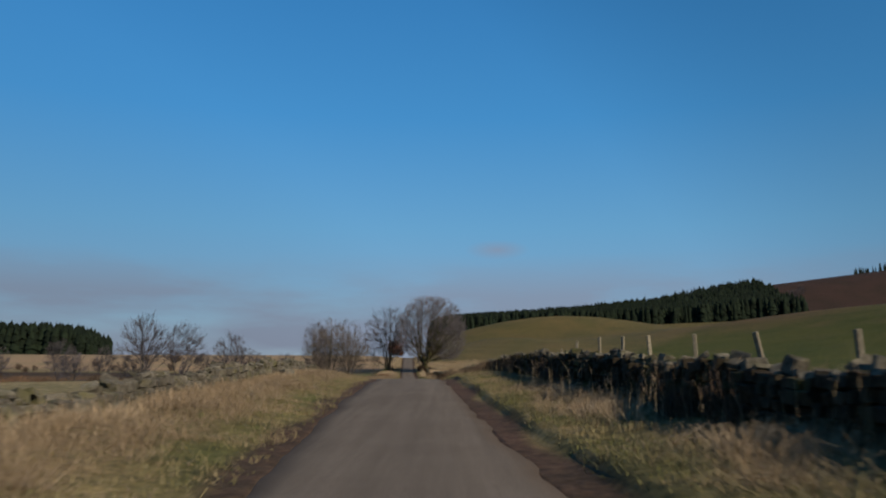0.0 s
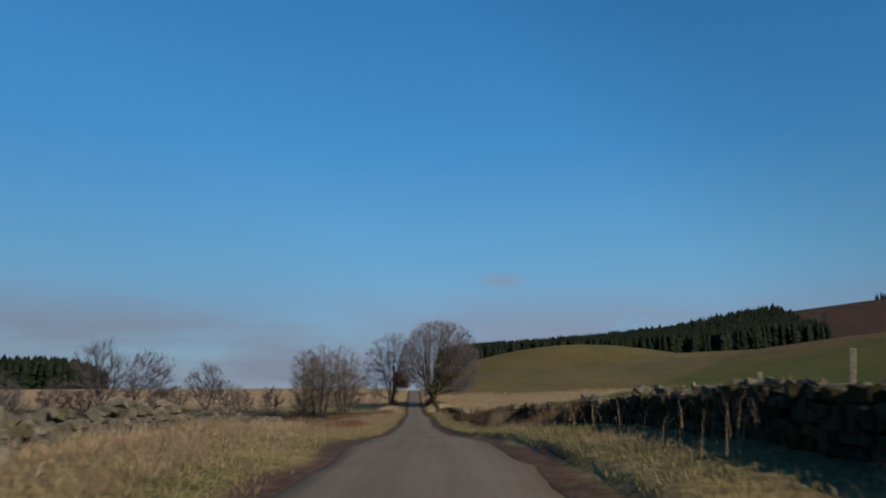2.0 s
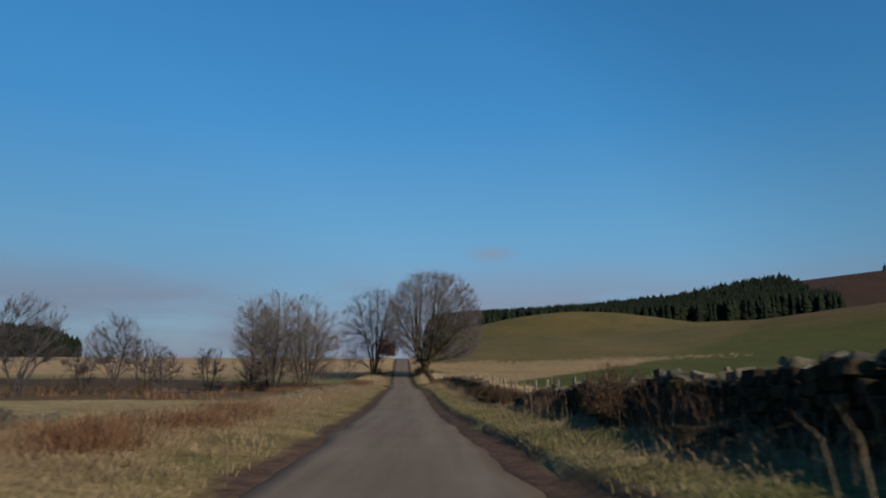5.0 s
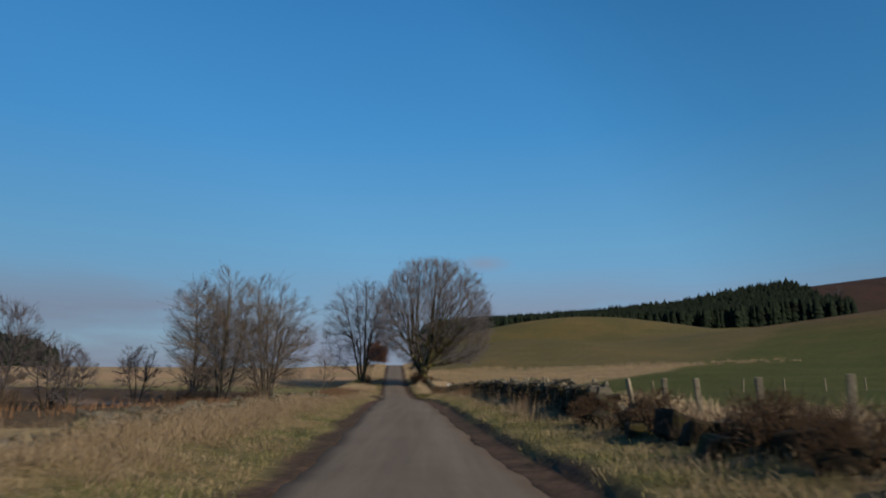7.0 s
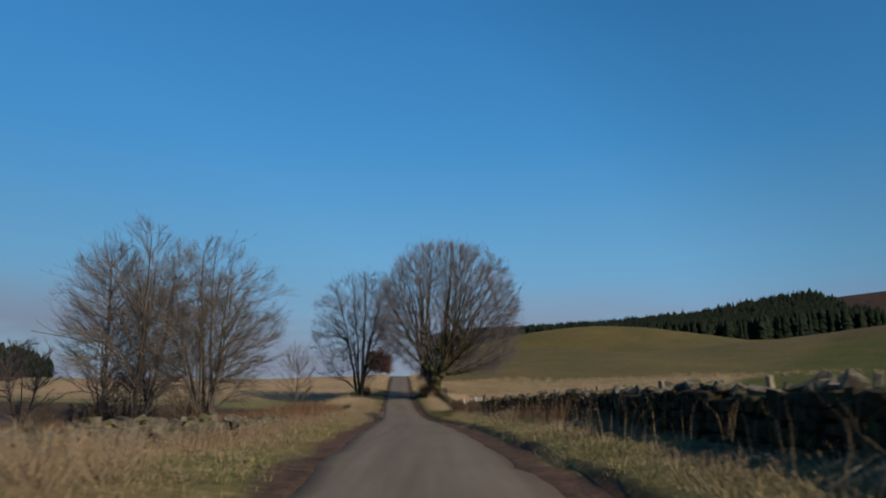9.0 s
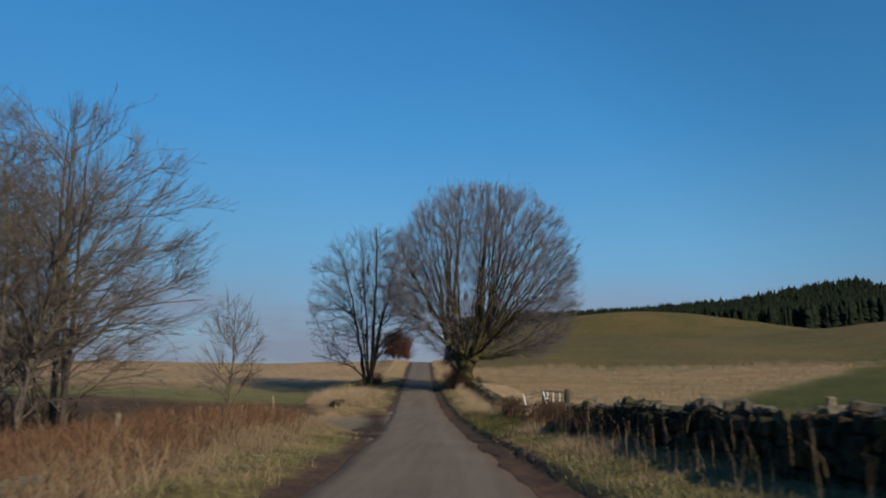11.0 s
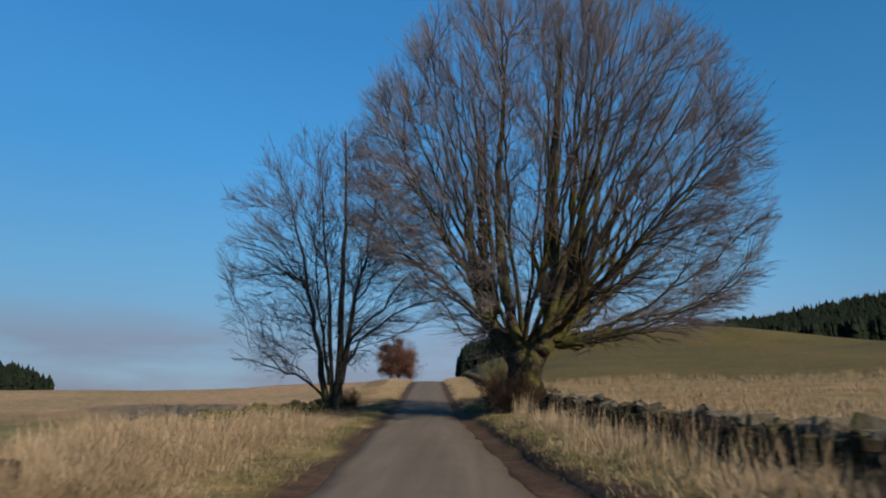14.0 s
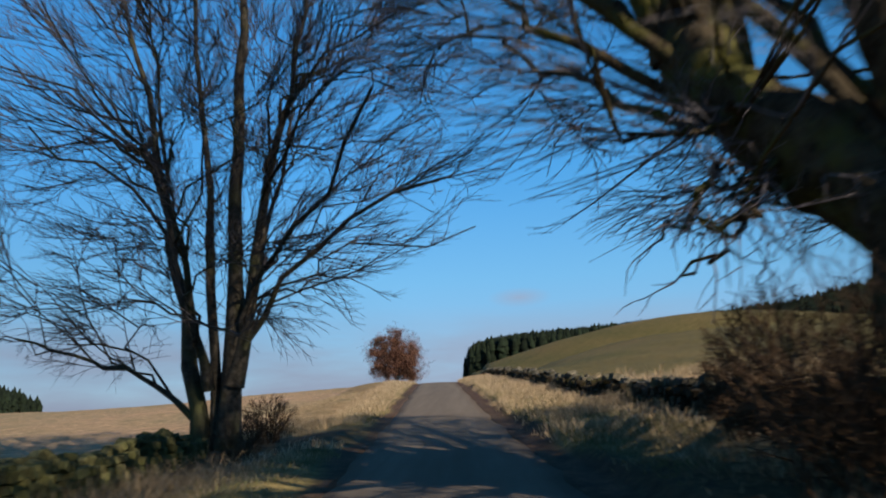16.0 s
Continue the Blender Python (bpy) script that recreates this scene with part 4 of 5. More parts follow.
big_tree()
left_tree()
alder_a = alder(5, 14.2, 3.7, "slender bare alder on rough ground by the burn", (90, 460, 5), 1, False)
place_copies(alder_a, [(-26.5, 173.0, 140, 0.9)], -27.3, 165.5, 20, 0.93)
alder_b = alder(9, 13.7, 5.7, "bushy bare alder with many pale stems by the burn", (110, 620, 5), 4)
place_copies(alder_b, [(-20.6, 166.5, 200, 1.0), (-19.0, 160.5, 80, 0.7)], -24.0, 162.5, 0, 1.0)
far_a = alder(31, 14.0, 4.7, "bare round-headed tree standing in the burn valley", (50, 300, 4), 1, False, 2.0, 0.36)
place_copies(far_a, [(-50.5, 152, 90, 1.0), (-73, 148, 30, 0.72), (-44.5, 162, 200, 0.82), (-66, 152, 120, 0.62)], -56.5, 146.5, 0, 1.12)
far_b = alder(37, 8.0, 3.4, "small bare thorn tree on the rough moor", (36, 120, 4), 4, False, 2.6)
place_copies(far_b, [(-61, 152, 30, 0.9), (-38, 162, 200, 0.8), (-67, 140, 150, 1.0), (-80, 138, 250, 1.1), (-52, 170, 10, 0.8),
                     (-34, 168, 70, 0.8), (-90, 125, 130, 1.0), (-30, 176, 300, 0.7), (-100, 150, 10, 1.1), (303, 668, 40, 1.7), (311, 676, 140, 1.5), (322, 690, 240, 1.3)], -41.5, 165, 0, 1.0)


sapling = alder(47, 6.0, 1.7, "thin pale sapling in rough grass by the entrance", (22, 120, 4), 1, True, 0.8, 0.2)
place_copies(sapling, [], -15.0, 168.8, 0, 0.88)


def leafy_tree():
    """The tree beyond the brow that has kept its russet leaves."""
    cr = Crown(61, (0, 0, 3.0), (3.7, 3.4, 3.8), 0.2)
    spec = [((0, 0, -0.3), 20, 4, 6, 0.16, 0.02), ((0.1, 0, 0.6), 90, 25, 5, 0.1, 0.05), ((-0.1, 0, 0.6), -90, 28, 5, 0.1, 0.05), ((0, 0.1, 0.6), 0, 25, 5, 0.1, 0.05)]
    S, SR = stems(cr, spec, 7)
    A, AR = cr.reach(cr.fill(60, 0.1), [(S, SR)], 5, 0.6, 0.02, 0.015)
    B, BR = cr.reach(cr.fill(900, -0.1, 0.4), [(A, AR)], 4, 0.6, 0.01, 0.01)
    t = thing("tree", gp(300.0, -4.7), "rounded tree with clinging russet leaves at the brow", "tree")
    part("trunk", cr.mesh("trunk", [(S, SR, 7), (A, AR, 4), (B, BR, 3)], M_BARK2), t)
    pts = B.reshape(-1, 3)
    g = cr.g
    pts = np.repeat(pts, 9, 0) + g.normal(0, 0.22, (len(pts) * 9, 3))
    a, b = unit(g.normal(0, 1, pts.shape)) * 0.085, unit(g.normal(0, 1, pts.shape)) * 0.06
    V = np.stack([pts - a, pts + b, pts + a, pts - b], 1).reshape(-1, 3)
    part("leaves", mesh_of("leaves", V, [np.arange(len(V)).reshape(-1, 4)], M_RUSSET), t, "russet dead leaves")
    return t


leafy_tree()


def shrub(seed, r, h, mat, count=26, thick=1.0, fine=6):
    """A twiggy bush at the origin."""
    cr = Crown(seed, (0, 0, h * 0.45), (r, r, h * 0.58))
    g = cr.g
    spec = [((g.normal(0, 0.2 * r), g.normal(0, 0.2 * r), -0.1), g.uniform(0, 360), g.uniform(5, 55), h * g.uniform(0.8, 1.3), 0.02 * thick, 0.05) for _ in range(count)]
    S, SR = stems(cr, spec, 6)
    A, AR = cr.sprout(S, SR, 7, 0.15, 1, 25, 60, 0.5, 4, 0.05, 0.14, rmin=0.007 * thick, lmin=0.4)
    B, BR = cr.sprout(A, AR, fine, 0.15, 1, 25, 60, 0.6, 3, 0.04, 0.14, rmin=0.005 * thick, lmin=0.25)
    return cr.mesh("shrub", [(S, SR, 4)], mat), cr.mesh("crown", [(A, AR, 3), (B, BR, 3)], mat)


def shrubs():
    meshes = [shrub(71, 1.5, 2.4, M_BRAMBLE, 30, 1.3), shrub(72, 1.1, 1.6, M_BRAMBLE, 22, 1.2), shrub(73, 1.1, 1.1, M_BRAMBLE, 26, 1.2, 4), shrub(74, 1.5, 1.5, M_SHRUB, 14, 3.0, 3), shrub(75, 1.5, 2.4, M_SHRUB, 14, 2.6, 4)]
    spots = [(0, 213.8, 4.3, 0.72, "leafless twiggy bush beneath the sycamore"), (1, 213.6, 5.0, 0.7, "leafless twiggy bush beneath the sycamore"), (0, 217.4, 4.2, 0.85, "leafless twiggy bush beneath the sycamore"), (1, 216.0, 4.0, 0.75, "leafless twiggy bush beneath the sycamore"), (1, 219.6, 4.3, 0.8, "leafless twiggy bush beneath the sycamore"), (0, 213.2, 3.8, 0.8, "leafless twiggy bush beneath the sycamore"), (0, 215.2, 3.5, 0.9, "leafless twiggy bush beneath the sycamore"), (1, 212.8, 4.5, 0.8, "leafless twiggy bush beneath the sycamore"),
             (1, 217.2, 6.0, 0.7, "leafless twiggy bush beneath the sycamore"), (1, 226.0, -4.6, 0.7, "low bare bush at the foot of the trees"), (1, 231.0, -5.0, 0.9, "low bare bush at the foot of the trees"),
             (1, 76.0, 4.2, 0.8, "dark bare bush beside the field wall"), (2, 95.4, 4.4, 0.65, "dark bare bush beside the field wall"), (2, 93.2, 4.6, 0.6, "dark bare bush beside the field wall"), (2, 174.6, 4.5, 0.8, "tangled bare bramble beside the gate"), (2, 177.4, 4.8, 0.9, "tangled bare bramble beside the gate")]
    g = np.random.RandomState(91)
    for k in range(40):
        f = g.uniform(0.16, 1)
        spots.append((4, 172 - 62 * f + g.normal(0, 5), -27 - 66 * f + g.normal(0, 5), g.uniform(0.8, 1.5), "bare brown thicket along the burn"))
        spots.append((3, 150 - 50 * f + g.normal(0, 8), -30 - 60 * f + g.normal(0, 7), g.uniform(0.8, 1.5), "low brown scrub bush on the moor"))
    for k in range(14):
        spots.append((4, g.uniform(157, 174), g.uniform(-23, -11), g.uniform(0.6, 1.1), "bare brown thicket along the burn"))
    for k in range(22):
        spots.append((3, g.uniform(185, 300), g.uniform(-150, -70), g.uniform(1.0, 1.8), "low brown scrub bush on the moor"))
    for s, u, size in ((92.0, 4.4, 0.7), (97.2, 4.4, 0.8), (102.0, 4.5, 0.8), (105.6, 4.4, 0.7), (163.5, 4.6, 0.8), (166.5, 4.7, 0.9), (168.0, 5.0, 0.8), (46.0, 4.6, 0.7), (60.0, 4.7, 0.8), (66.0, 4.6, 0.7), (2.5, 4.8, 0.8)):
        spots.append((2, s, u, size, "collapsed brown bramble heap against the wall"))
    for k, (i, s, u, size, label) in enumerate(spots):
        ob = tagged(new("shrub", meshes[i][0]), label, "shrub", "bare shrubs")
        p = gp(s, u, -0.03)
        ob.matrix_basis = pose(*p, 0, 0, 47 * k) @ Matrix.Diagonal((size, size, size, 1))
        part("crown", meshes[i][1], ob)


shrubs()


def arching_brambles():
    """Old thorn boughs that have fallen in hoops beside the gate."""
    g = np.random.RandomState(44)
    for s, u, reach in ((172.0, 4.15, 1.3), (171.0, 4.5, 1.0), (176.8, 4.1, 0.9), (178.6, 4.3, 0.9)):
        t = thing("fallen_branch", gp(s, u), "dark dead branch arching out of the verge grass", "branch", "fallen branches")
        for i in range(7):
            a, L, H = g.uniform(-0.6, 0.9), reach * g.uniform(0.5, 1.1), g.uniform(0.3, 0.85)
            k = np.linspace(0, 1, 12)
            x0, y0 = g.normal(0, 0.25, 2)
            crook = 0.06 * np.sin(9 * k + i)
            P = np.stack([x0 + L * k * math.cos(a) + crook, y0 + L * k * math.sin(a) - crook, -0.05 + 3.6 * H * k * (1 - 0.96 * k) + 0.5 * crook], 1)[None]
            v, f = tubes(P, 0.036 * np.linspace(1, 0.45, 12)[None] * g.uniform(0.6, 1.0), 6)
            part("bough", mesh_of("bough", v, [f], M_BRAMBLE, True), t)


arching_brambles()


# ---------------------------------------------------------------- far plantations
def plantation(name, label, seed, spots, rounded=0.0):
    """Spruces of ragged tiers, joined."""
    g = np.random.RandomState(seed)
    V, F, o = [], [], 0
    sides, tiers = 6, 6
    ang = np.arange(sides) * 2 * np.pi / sides
    for x, y, h in spots:
        z0 = float(zg(x, y)) - 0.5
        r0 = h * g.uniform(0.12, 0.165)
        dome = g.uniform() < rounded
        for k in range(tiers):
            a = k / tiers
            zb, zt = z0 + h * (0.04 + 0.86 * a), z0 + h * min(0.06 + 0.86 * (a + 0.5), 1.0) + g.uniform(-0.05, 0.02) * h
            r = r0 * (1.35 * math.sqrt(1 - a * a) if dome else (1 - a) ** 0.65) * g.uniform(0.7, 1.25, sides)
            ring = np.stack([x + r * np.cos(ang + k), y + r * np.sin(ang + k), zb + g.uniform(-0.09, 0.06, sides) * h], 1)
            V.append(np.concatenate([ring, [[x + g.normal(0, 0.1), y, zt]]]))
            F.append(np.stack([o + np.arange(sides), o + (np.arange(sides) + 1) % sides, np.full(sides, o + sides)], 1))
            o += sides + 1
    me = mesh_of(name, np.concatenate(V), [np.concatenate(F)], M_CONIFER, True)
    return tagged(new(name, me), label, "wood", kind="stuff")


def plantations():
    g = np.random.RandomState(8)
    spots = []
    for k in range(6000):
        a, d = g.uniform(0, 1), g.uniform(0, 1) ** 0.8
        spots.append((-8 + a * 292 + 0.02 * 90 * d + g.normal(0, 2), 600 + 95 * d * (0.35 + 0.65 * a) + g.normal(0, 3), g.uniform(13.5, 16.8) * (1 + 0.24 * min(1.0, max(0.0, (a - 0.68) / 0.15)))))
    plantation("spruce_plantation", "dark green spruce plantation behind the grazed hill", 4, spots, 0.55)
    spots = [(g.uniform(-620, -352), 765 + g.uniform(0, 60), g.uniform(29, 35)) for _ in range(520)]
    spots = [(x, y, h * (0.45 + 0.55 * min(1.0, math.sqrt(max(0.0, -352 - x) / 38)))) for x, y, h in spots]
    plantation("spruce_wood", "dark conifer wood on the far moor", 5, spots, 1.0)
    spots = [(424 + g.uniform(0, 200), 775 + g.uniform(0, 30), g.uniform(6, 10)) for _ in range(140)]
    plantation("skyline_wood", "thin belt of conifers on the heather skyline", 6, spots)


plantations()


# ---------------------------------------------------------------- dry-stone walls
def stone_mesh(g, sx, sy, sz):
    """One worn stone: a chamfered, uneven block of 24 corners."""
    V = []
    c = 0.82
    for ax in range(3):
        for sgn in (-1, 1):
            for p, q in ((-1, -1), (1, -1), (1, 1), (-1, 1)):
                v = [0, 0, 0]
                v[ax], v[(ax + 1) % 3], v[(ax + 2) % 3] = sgn, p * c, q * c
                V.append(v)
    V = np.array(V, float) * (1 + g.uniform(-0.14, 0.14, (24, 3)))
    V += g.uniform(-0.2, 0.2, (1, 3)) * np.roll(V, 1, 1)
    return V * np.array([sx, sy, sz]) * 0.5


def stone_faces():
    F, T = [], []
    for ax in range(3):
        for k in (0, 1):
            b = ax * 8 + k * 4
            F.append([b, b + 1, b + 2, b + 3] if k else [b + 3, b + 2, b + 1, b])
    key = {}
    for ax in range(3):
        for k, sgn in ((0, -1), (1, 1)):
            for j, (p, q) in enumerate(((-1, -1), (1, -1), (1, 1), (-1, 1))):
                corner = [0, 0, 0]
                corner[ax], corner[(ax + 1) % 3], corner[(ax + 2) % 3] = sgn, p, q
                key[(ax, tuple(corner))] = ax * 8 + k * 4 + j
    corners = [(a, b, c) for a in (-1, 1) for b in (-1, 1) for c in (-1, 1)]
    for c in corners:
        T.append([key[(0, c)], key[(1, c)], key[(2, c)]])
    for ax in range(3):
        a1, a2 = (ax + 1) % 3, (ax + 2) % 3
        for p in (-1, 1):
            for q in (-1, 1):
                lo, hi = [0, 0, 0], [0, 0, 0]
                lo[a1] = hi[a1] = p
                lo[a2] = hi[a2] = q
                lo[ax], hi[ax] = -1, 1
                lo, hi = tuple(lo), tuple(hi)
                F.append([key[(a1, lo)], key[(a1, hi)], key[(a2, hi)], key[(a2, lo)]])
    return np.array(F), np.array(T)


STONE_F, STONE_T = stone_faces()
STONE_KINDS, DARK_KINDS, MOSS_KINDS = [], [], []
_g = np.random.RandomState(77)
for _ in range(14):
    STONE_KINDS.append(mesh_of("stone", stone_mesh(_g, 1, 1, 1), [STONE_F, STONE_T], M_STONE))
    DARK_KINDS.append(mesh_of("stone", stone_mesh(_g, 1, 1, 1), [STONE_F, STONE_T], M_STONE_DARK))
for _me in DARK_KINDS:
    MOSS_KINDS.append(_me.copy())
    MOSS_KINDS[-1].materials[0] = M_STONE_MOSS


def drystone(name, label, s0, s1, u_of, top_of, foot_of, seed, single=(0, 0), kind="plain"):
    """A dry-stone wall along the lane: a hearting, faced on both sides, with a rough cope. Stones between the two stations of 'single' are parts."""
    g = np.random.RandomState(seed)
    smid = 0.5 * (s0 + s1)
    wall = thing(name, gp(smid, float(u_of(smid))), label, "dry-stone wall")
    org = np.array(wall.location)
    # hearting
    ss = np.arange(s0, s1 + 0.01, 0.8)
    V = []
    for s in ss:
        u, x0 = float(u_of(s)), float(xc(s))
        top = float(zr(s)) + float(top_of(s)) - 0.22
        lo = min(float(zg(x0 + u, s)) - 0.25, top - 0.1)
        V += [(x0 + u - 0.24, s, lo), (x0 + u - 0.14, s, top), (x0 + u + 0.14, s, top), (x0 + u + 0.24, s, lo)]
    n = len(ss)
    F = [[4 * i + j, 4 * i + j + 1, 4 * i + 5 + j, 4 * i + 4 + j] for i in range(n - 1) for j in range(3)] + [[0, 3, 2, 1], [4 * n - 4, 4 * n - 3, 4 * n - 2, 4 * n - 1]]
    part("hearting", mesh_of("hearting", np.array(V) - org, [np.array(F)], M_CORE), wall, "dark packed stone core")
    V, FQ, FT, o, made = [], [], [], 0, 0

    def lay(s, u, z, size, tilt):
        nonlocal o, made
        x = float(xc(s)) + u
        rot = Euler((g.normal(0, tilt), g.normal(0, tilt), math.pi / 2 + g.normal(0, tilt) - 0.045)).to_matrix()
        if single[0] <= s <= single[1] and made < 300:
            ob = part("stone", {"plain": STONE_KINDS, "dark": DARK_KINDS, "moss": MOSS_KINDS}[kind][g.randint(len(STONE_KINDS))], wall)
            ob.matrix_basis = Matrix.Translation((x - org[0], s - org[1], z - org[2])) @ rot.to_4x4() @ Matrix.Diagonal((*size, 1))
            made += 1
        else:
            v = stone_mesh(g, *size) @ np.array(rot).T + np.array([x, s, z]) - org
            V.append(v)
            FQ.append(STONE_F + o)
            FT.append(STONE_T + o)
            o += 24

    for side in (-1, 1):
        row = 0
        while True:
            any_ = False
            s = s0 + g.uniform(0, 0.3)
            hz = g.uniform(0.12, 0.20)
            while s < s1:
                L = g.uniform(0.16, 0.42) * (1.15 if side * float(u_of(s)) > 0 else 0.95)
                sm = s + L / 2
                u = float(u_of(sm))
                foot, top = float(foot_of(sm)), float(zr(sm)) + float(top_of(sm)) - 0.16
                z = foot + row * 0.155 + g.uniform(-0.02, 0.02)
                if z < top:
                    any_ = True
                    lean = 0.28 - 0.10 * (z - foot)
                    h = hz * g.uniform(0.85, 1.2)
                    lay(sm, u + side * lean + g.normal(0, 0.025), z + h / 2, (L * g.uniform(0.86, 1.0), g.uniform(0.2, 0.34), h), 0.11) if g.uniform() > 0.07 else None
                s += L
            row += 1
            if not any_ or row > 12:
                break
    faced = len(V)
    made = 300
    s = s0
    while s < s1:                                            # cope: slabs set on edge or flat
        L = g.uniform(0.10, 0.28)
        sm = s + L / 2
        top = float(zr(sm)) + float(top_of(sm))
        lay(sm, float(u_of(sm)) + g.normal(0, 0.04), top + g.uniform(-0.15, 0.06), (L * g.uniform(0.8, 1.25), g.uniform(0.22, 0.42), g.uniform(0.06, 0.14) if g.uniform() < 0.6 else g.uniform(0.14, 0.26)), 0.34)
        s += L * 0.95
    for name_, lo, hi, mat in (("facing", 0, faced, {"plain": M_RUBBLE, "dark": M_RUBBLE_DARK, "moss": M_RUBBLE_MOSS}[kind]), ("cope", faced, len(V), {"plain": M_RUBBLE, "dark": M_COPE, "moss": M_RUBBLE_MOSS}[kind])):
        if hi > lo:
            back = 24 * lo
            me = mesh_of(name_, np.concatenate(V[lo:hi]), [np.concatenate(FQ[lo:hi]) - back, np.concatenate(FT[lo:hi]) - back], mat)
            tagged(part(name_, me, wall), kind="stuff")
    return wall


def foot_at(u_of):
    return lambda s: zg(xc(s) + u_of(s), s) - 0.05


CRESTS = []


def build_walls():
    u_r = lambda s: np.interp(s, [-20, 20, 60, 100, 160, 215, 300], [5.3, 5.1, 5.0, 5.0, 4.9, 5.4, 5.3])
    u_l = lambda s: np.interp(s, [-20, 60, 120, 230], [-6.3, -6.1, -6.4, -6.6])
    ta = lambda s: np.interp(s, [-20, 5, 20, 32, 40, 49, 51, 53, 64, 70, 88, 90.5, 92.5, 94.5, 97, 99, 101.5, 104, 107], [1.3, 1.3, 1.42, 1.3, 1.12, 1.02, 0.82, 1.12, 1.34, 1.40, 1.03, 0.92, 0.71, 0.79, 0.44, 0.80, 0.6, 0.8, 0.7]) + 0.05 * np.sin(s * 1.1)
    drystone("field_wall", "tall mossy dry-stone wall, face darkened for shade, cope left sunlit pale", -12, 106.5, u_r, ta, foot_at(u_r), 1, (26, 33), "dark")
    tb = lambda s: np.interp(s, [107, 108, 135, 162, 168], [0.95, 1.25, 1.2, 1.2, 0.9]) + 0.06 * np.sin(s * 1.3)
    drystone("field_wall", "dry-stone wall darkened for shade, with dead stalks before it", 107, 168, u_r, tb, foot_at(u_r), 2, (140, 146), "dark")
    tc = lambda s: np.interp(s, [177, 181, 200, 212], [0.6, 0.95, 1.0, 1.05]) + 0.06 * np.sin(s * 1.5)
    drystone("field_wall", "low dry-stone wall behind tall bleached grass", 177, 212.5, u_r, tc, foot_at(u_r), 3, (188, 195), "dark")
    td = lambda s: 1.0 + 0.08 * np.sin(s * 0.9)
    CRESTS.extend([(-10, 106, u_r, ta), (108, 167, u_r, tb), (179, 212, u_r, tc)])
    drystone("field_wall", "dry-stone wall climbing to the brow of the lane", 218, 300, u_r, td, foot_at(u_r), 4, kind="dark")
    tl = lambda s: np.interp(s, [-12, 20, 40, 54, 75, 84], [0.66, 0.84, 0.82, 0.64, 0.52, 0.3]) + 0.10 * np.sin(s * 0.8) + 0.06 * np.sin(s * 2.1)
    drystone("roadside_wall", "low tumbled sunlit dry-stone wall in dead grass", -12, 84, u_l, tl, foot_at(u_l), 5, (36, 48))
    tm = lambda s: np.interp(s, [134, 145, 149], [0.34, 0.27, 0.0]) + 0.05 * np.sin(s * 0.9)
    u_m = lambda s: np.interp(s, [134, 149], [-4.9, -5.3])
    drystone("roadside_wall", "low weathered stone wall in sunlit rough grass", 134, 149, u_m, tm, foot_at(u_m), 6, (136, 145))
    u_b = lambda s: np.interp(s, [98, 134], [-6.3, -5.2])
    tk = lambda s: np.interp(s, [98, 104, 130, 134], [0.3, 0.62, 0.52, 0.4]) + 0.08 * np.sin(s * 1.1) + 0.05 * np.sin(s * 2.7)
    drystone("roadside_wall", "low grassed-over stone dyke along the bank", 98, 133.5, u_b, tk, foot_at(u_b), 8)
    ul2 = lambda s: np.interp(s, [195, 214, 230, 280], [-7.0, -6.6, -6.1, -6.0])
    tn = lambda s: np.interp(s, [199, 205, 220, 227], [0.45, 0.6, 0.5, 0.2]) + 0.1 * np.sin(s * 0.9)
    drystone("roadside_wall", "mossy stone wall beside the multi-stemmed tree", 199, 227.5, ul2, tn, foot_at(ul2), 7, (214, 221), "moss")


build_walls()


def boulders():
    g = np.random.RandomState(55)
    rows = ((186.4, -5.25, 0.45, "mossy boulder"), (187.4, -5.1, 0.62, "mossy boulder"), (188.5, -5.15, 0.55, "mossy boulder"), (184.7, -5.0, 0.4, "mossy boulder"),
            (93.8, 4.6, 0.55, "tumbled wall stone"), (96.6, 4.6, 0.6, "tumbled wall stone"), (100.9, 4.6, 0.65, "tumbled wall stone"), (103.4, 4.7, 0.55, "tumbled wall stone"), (105.8, 4.5, 0.6, "tumbled wall stone"),
            (95.5, 4.3, 0.4, "tumbled wall stone"), (98.0, 4.1, 0.45, "tumbled wall stone"), (99.6, 4.5, 0.5, "tumbled wall stone"), (102.0, 4.2, 0.4, "tumbled wall stone"), (104.5, 4.4, 0.45, "tumbled wall stone"),
            (181.0, 2.9, 0.13, "pale stone"), (218.0, -3.9, 0.16, "pale stone"), (175.5, 4.4, 0.5, "tumbled wall stone"), (71.0, 3.9, 0.5, "tumbled wall stone"), (33.0, -5.2, 0.45, "tumbled wall stone"), (57.0, -5.3, 0.4, "tumbled wall stone"))
    for s, u, size, kind in rows:
        pale = kind == "pale stone"
        # stones right of the lane share the walls' shade-darkened tone
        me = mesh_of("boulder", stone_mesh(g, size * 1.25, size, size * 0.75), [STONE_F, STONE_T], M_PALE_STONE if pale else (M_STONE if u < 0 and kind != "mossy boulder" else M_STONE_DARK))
        ob = tagged(new("stone" if pale else "boulder", me), kind + (" lying on the grass verge" if pale else " half sunk in dead grass"), "stone", "loose stones")
        ob.matrix_basis = pose(*gp(s, u, size * 0.2), g.normal(0, 8), g.normal(0, 8), g.uniform(0, 180))


M_PALE_STONE = surface("pale_stone", (0.330, 0.317, 0.290), (0.475, 0.462, 0.436), None, fine=9.0, bump=0.5)
boulders()


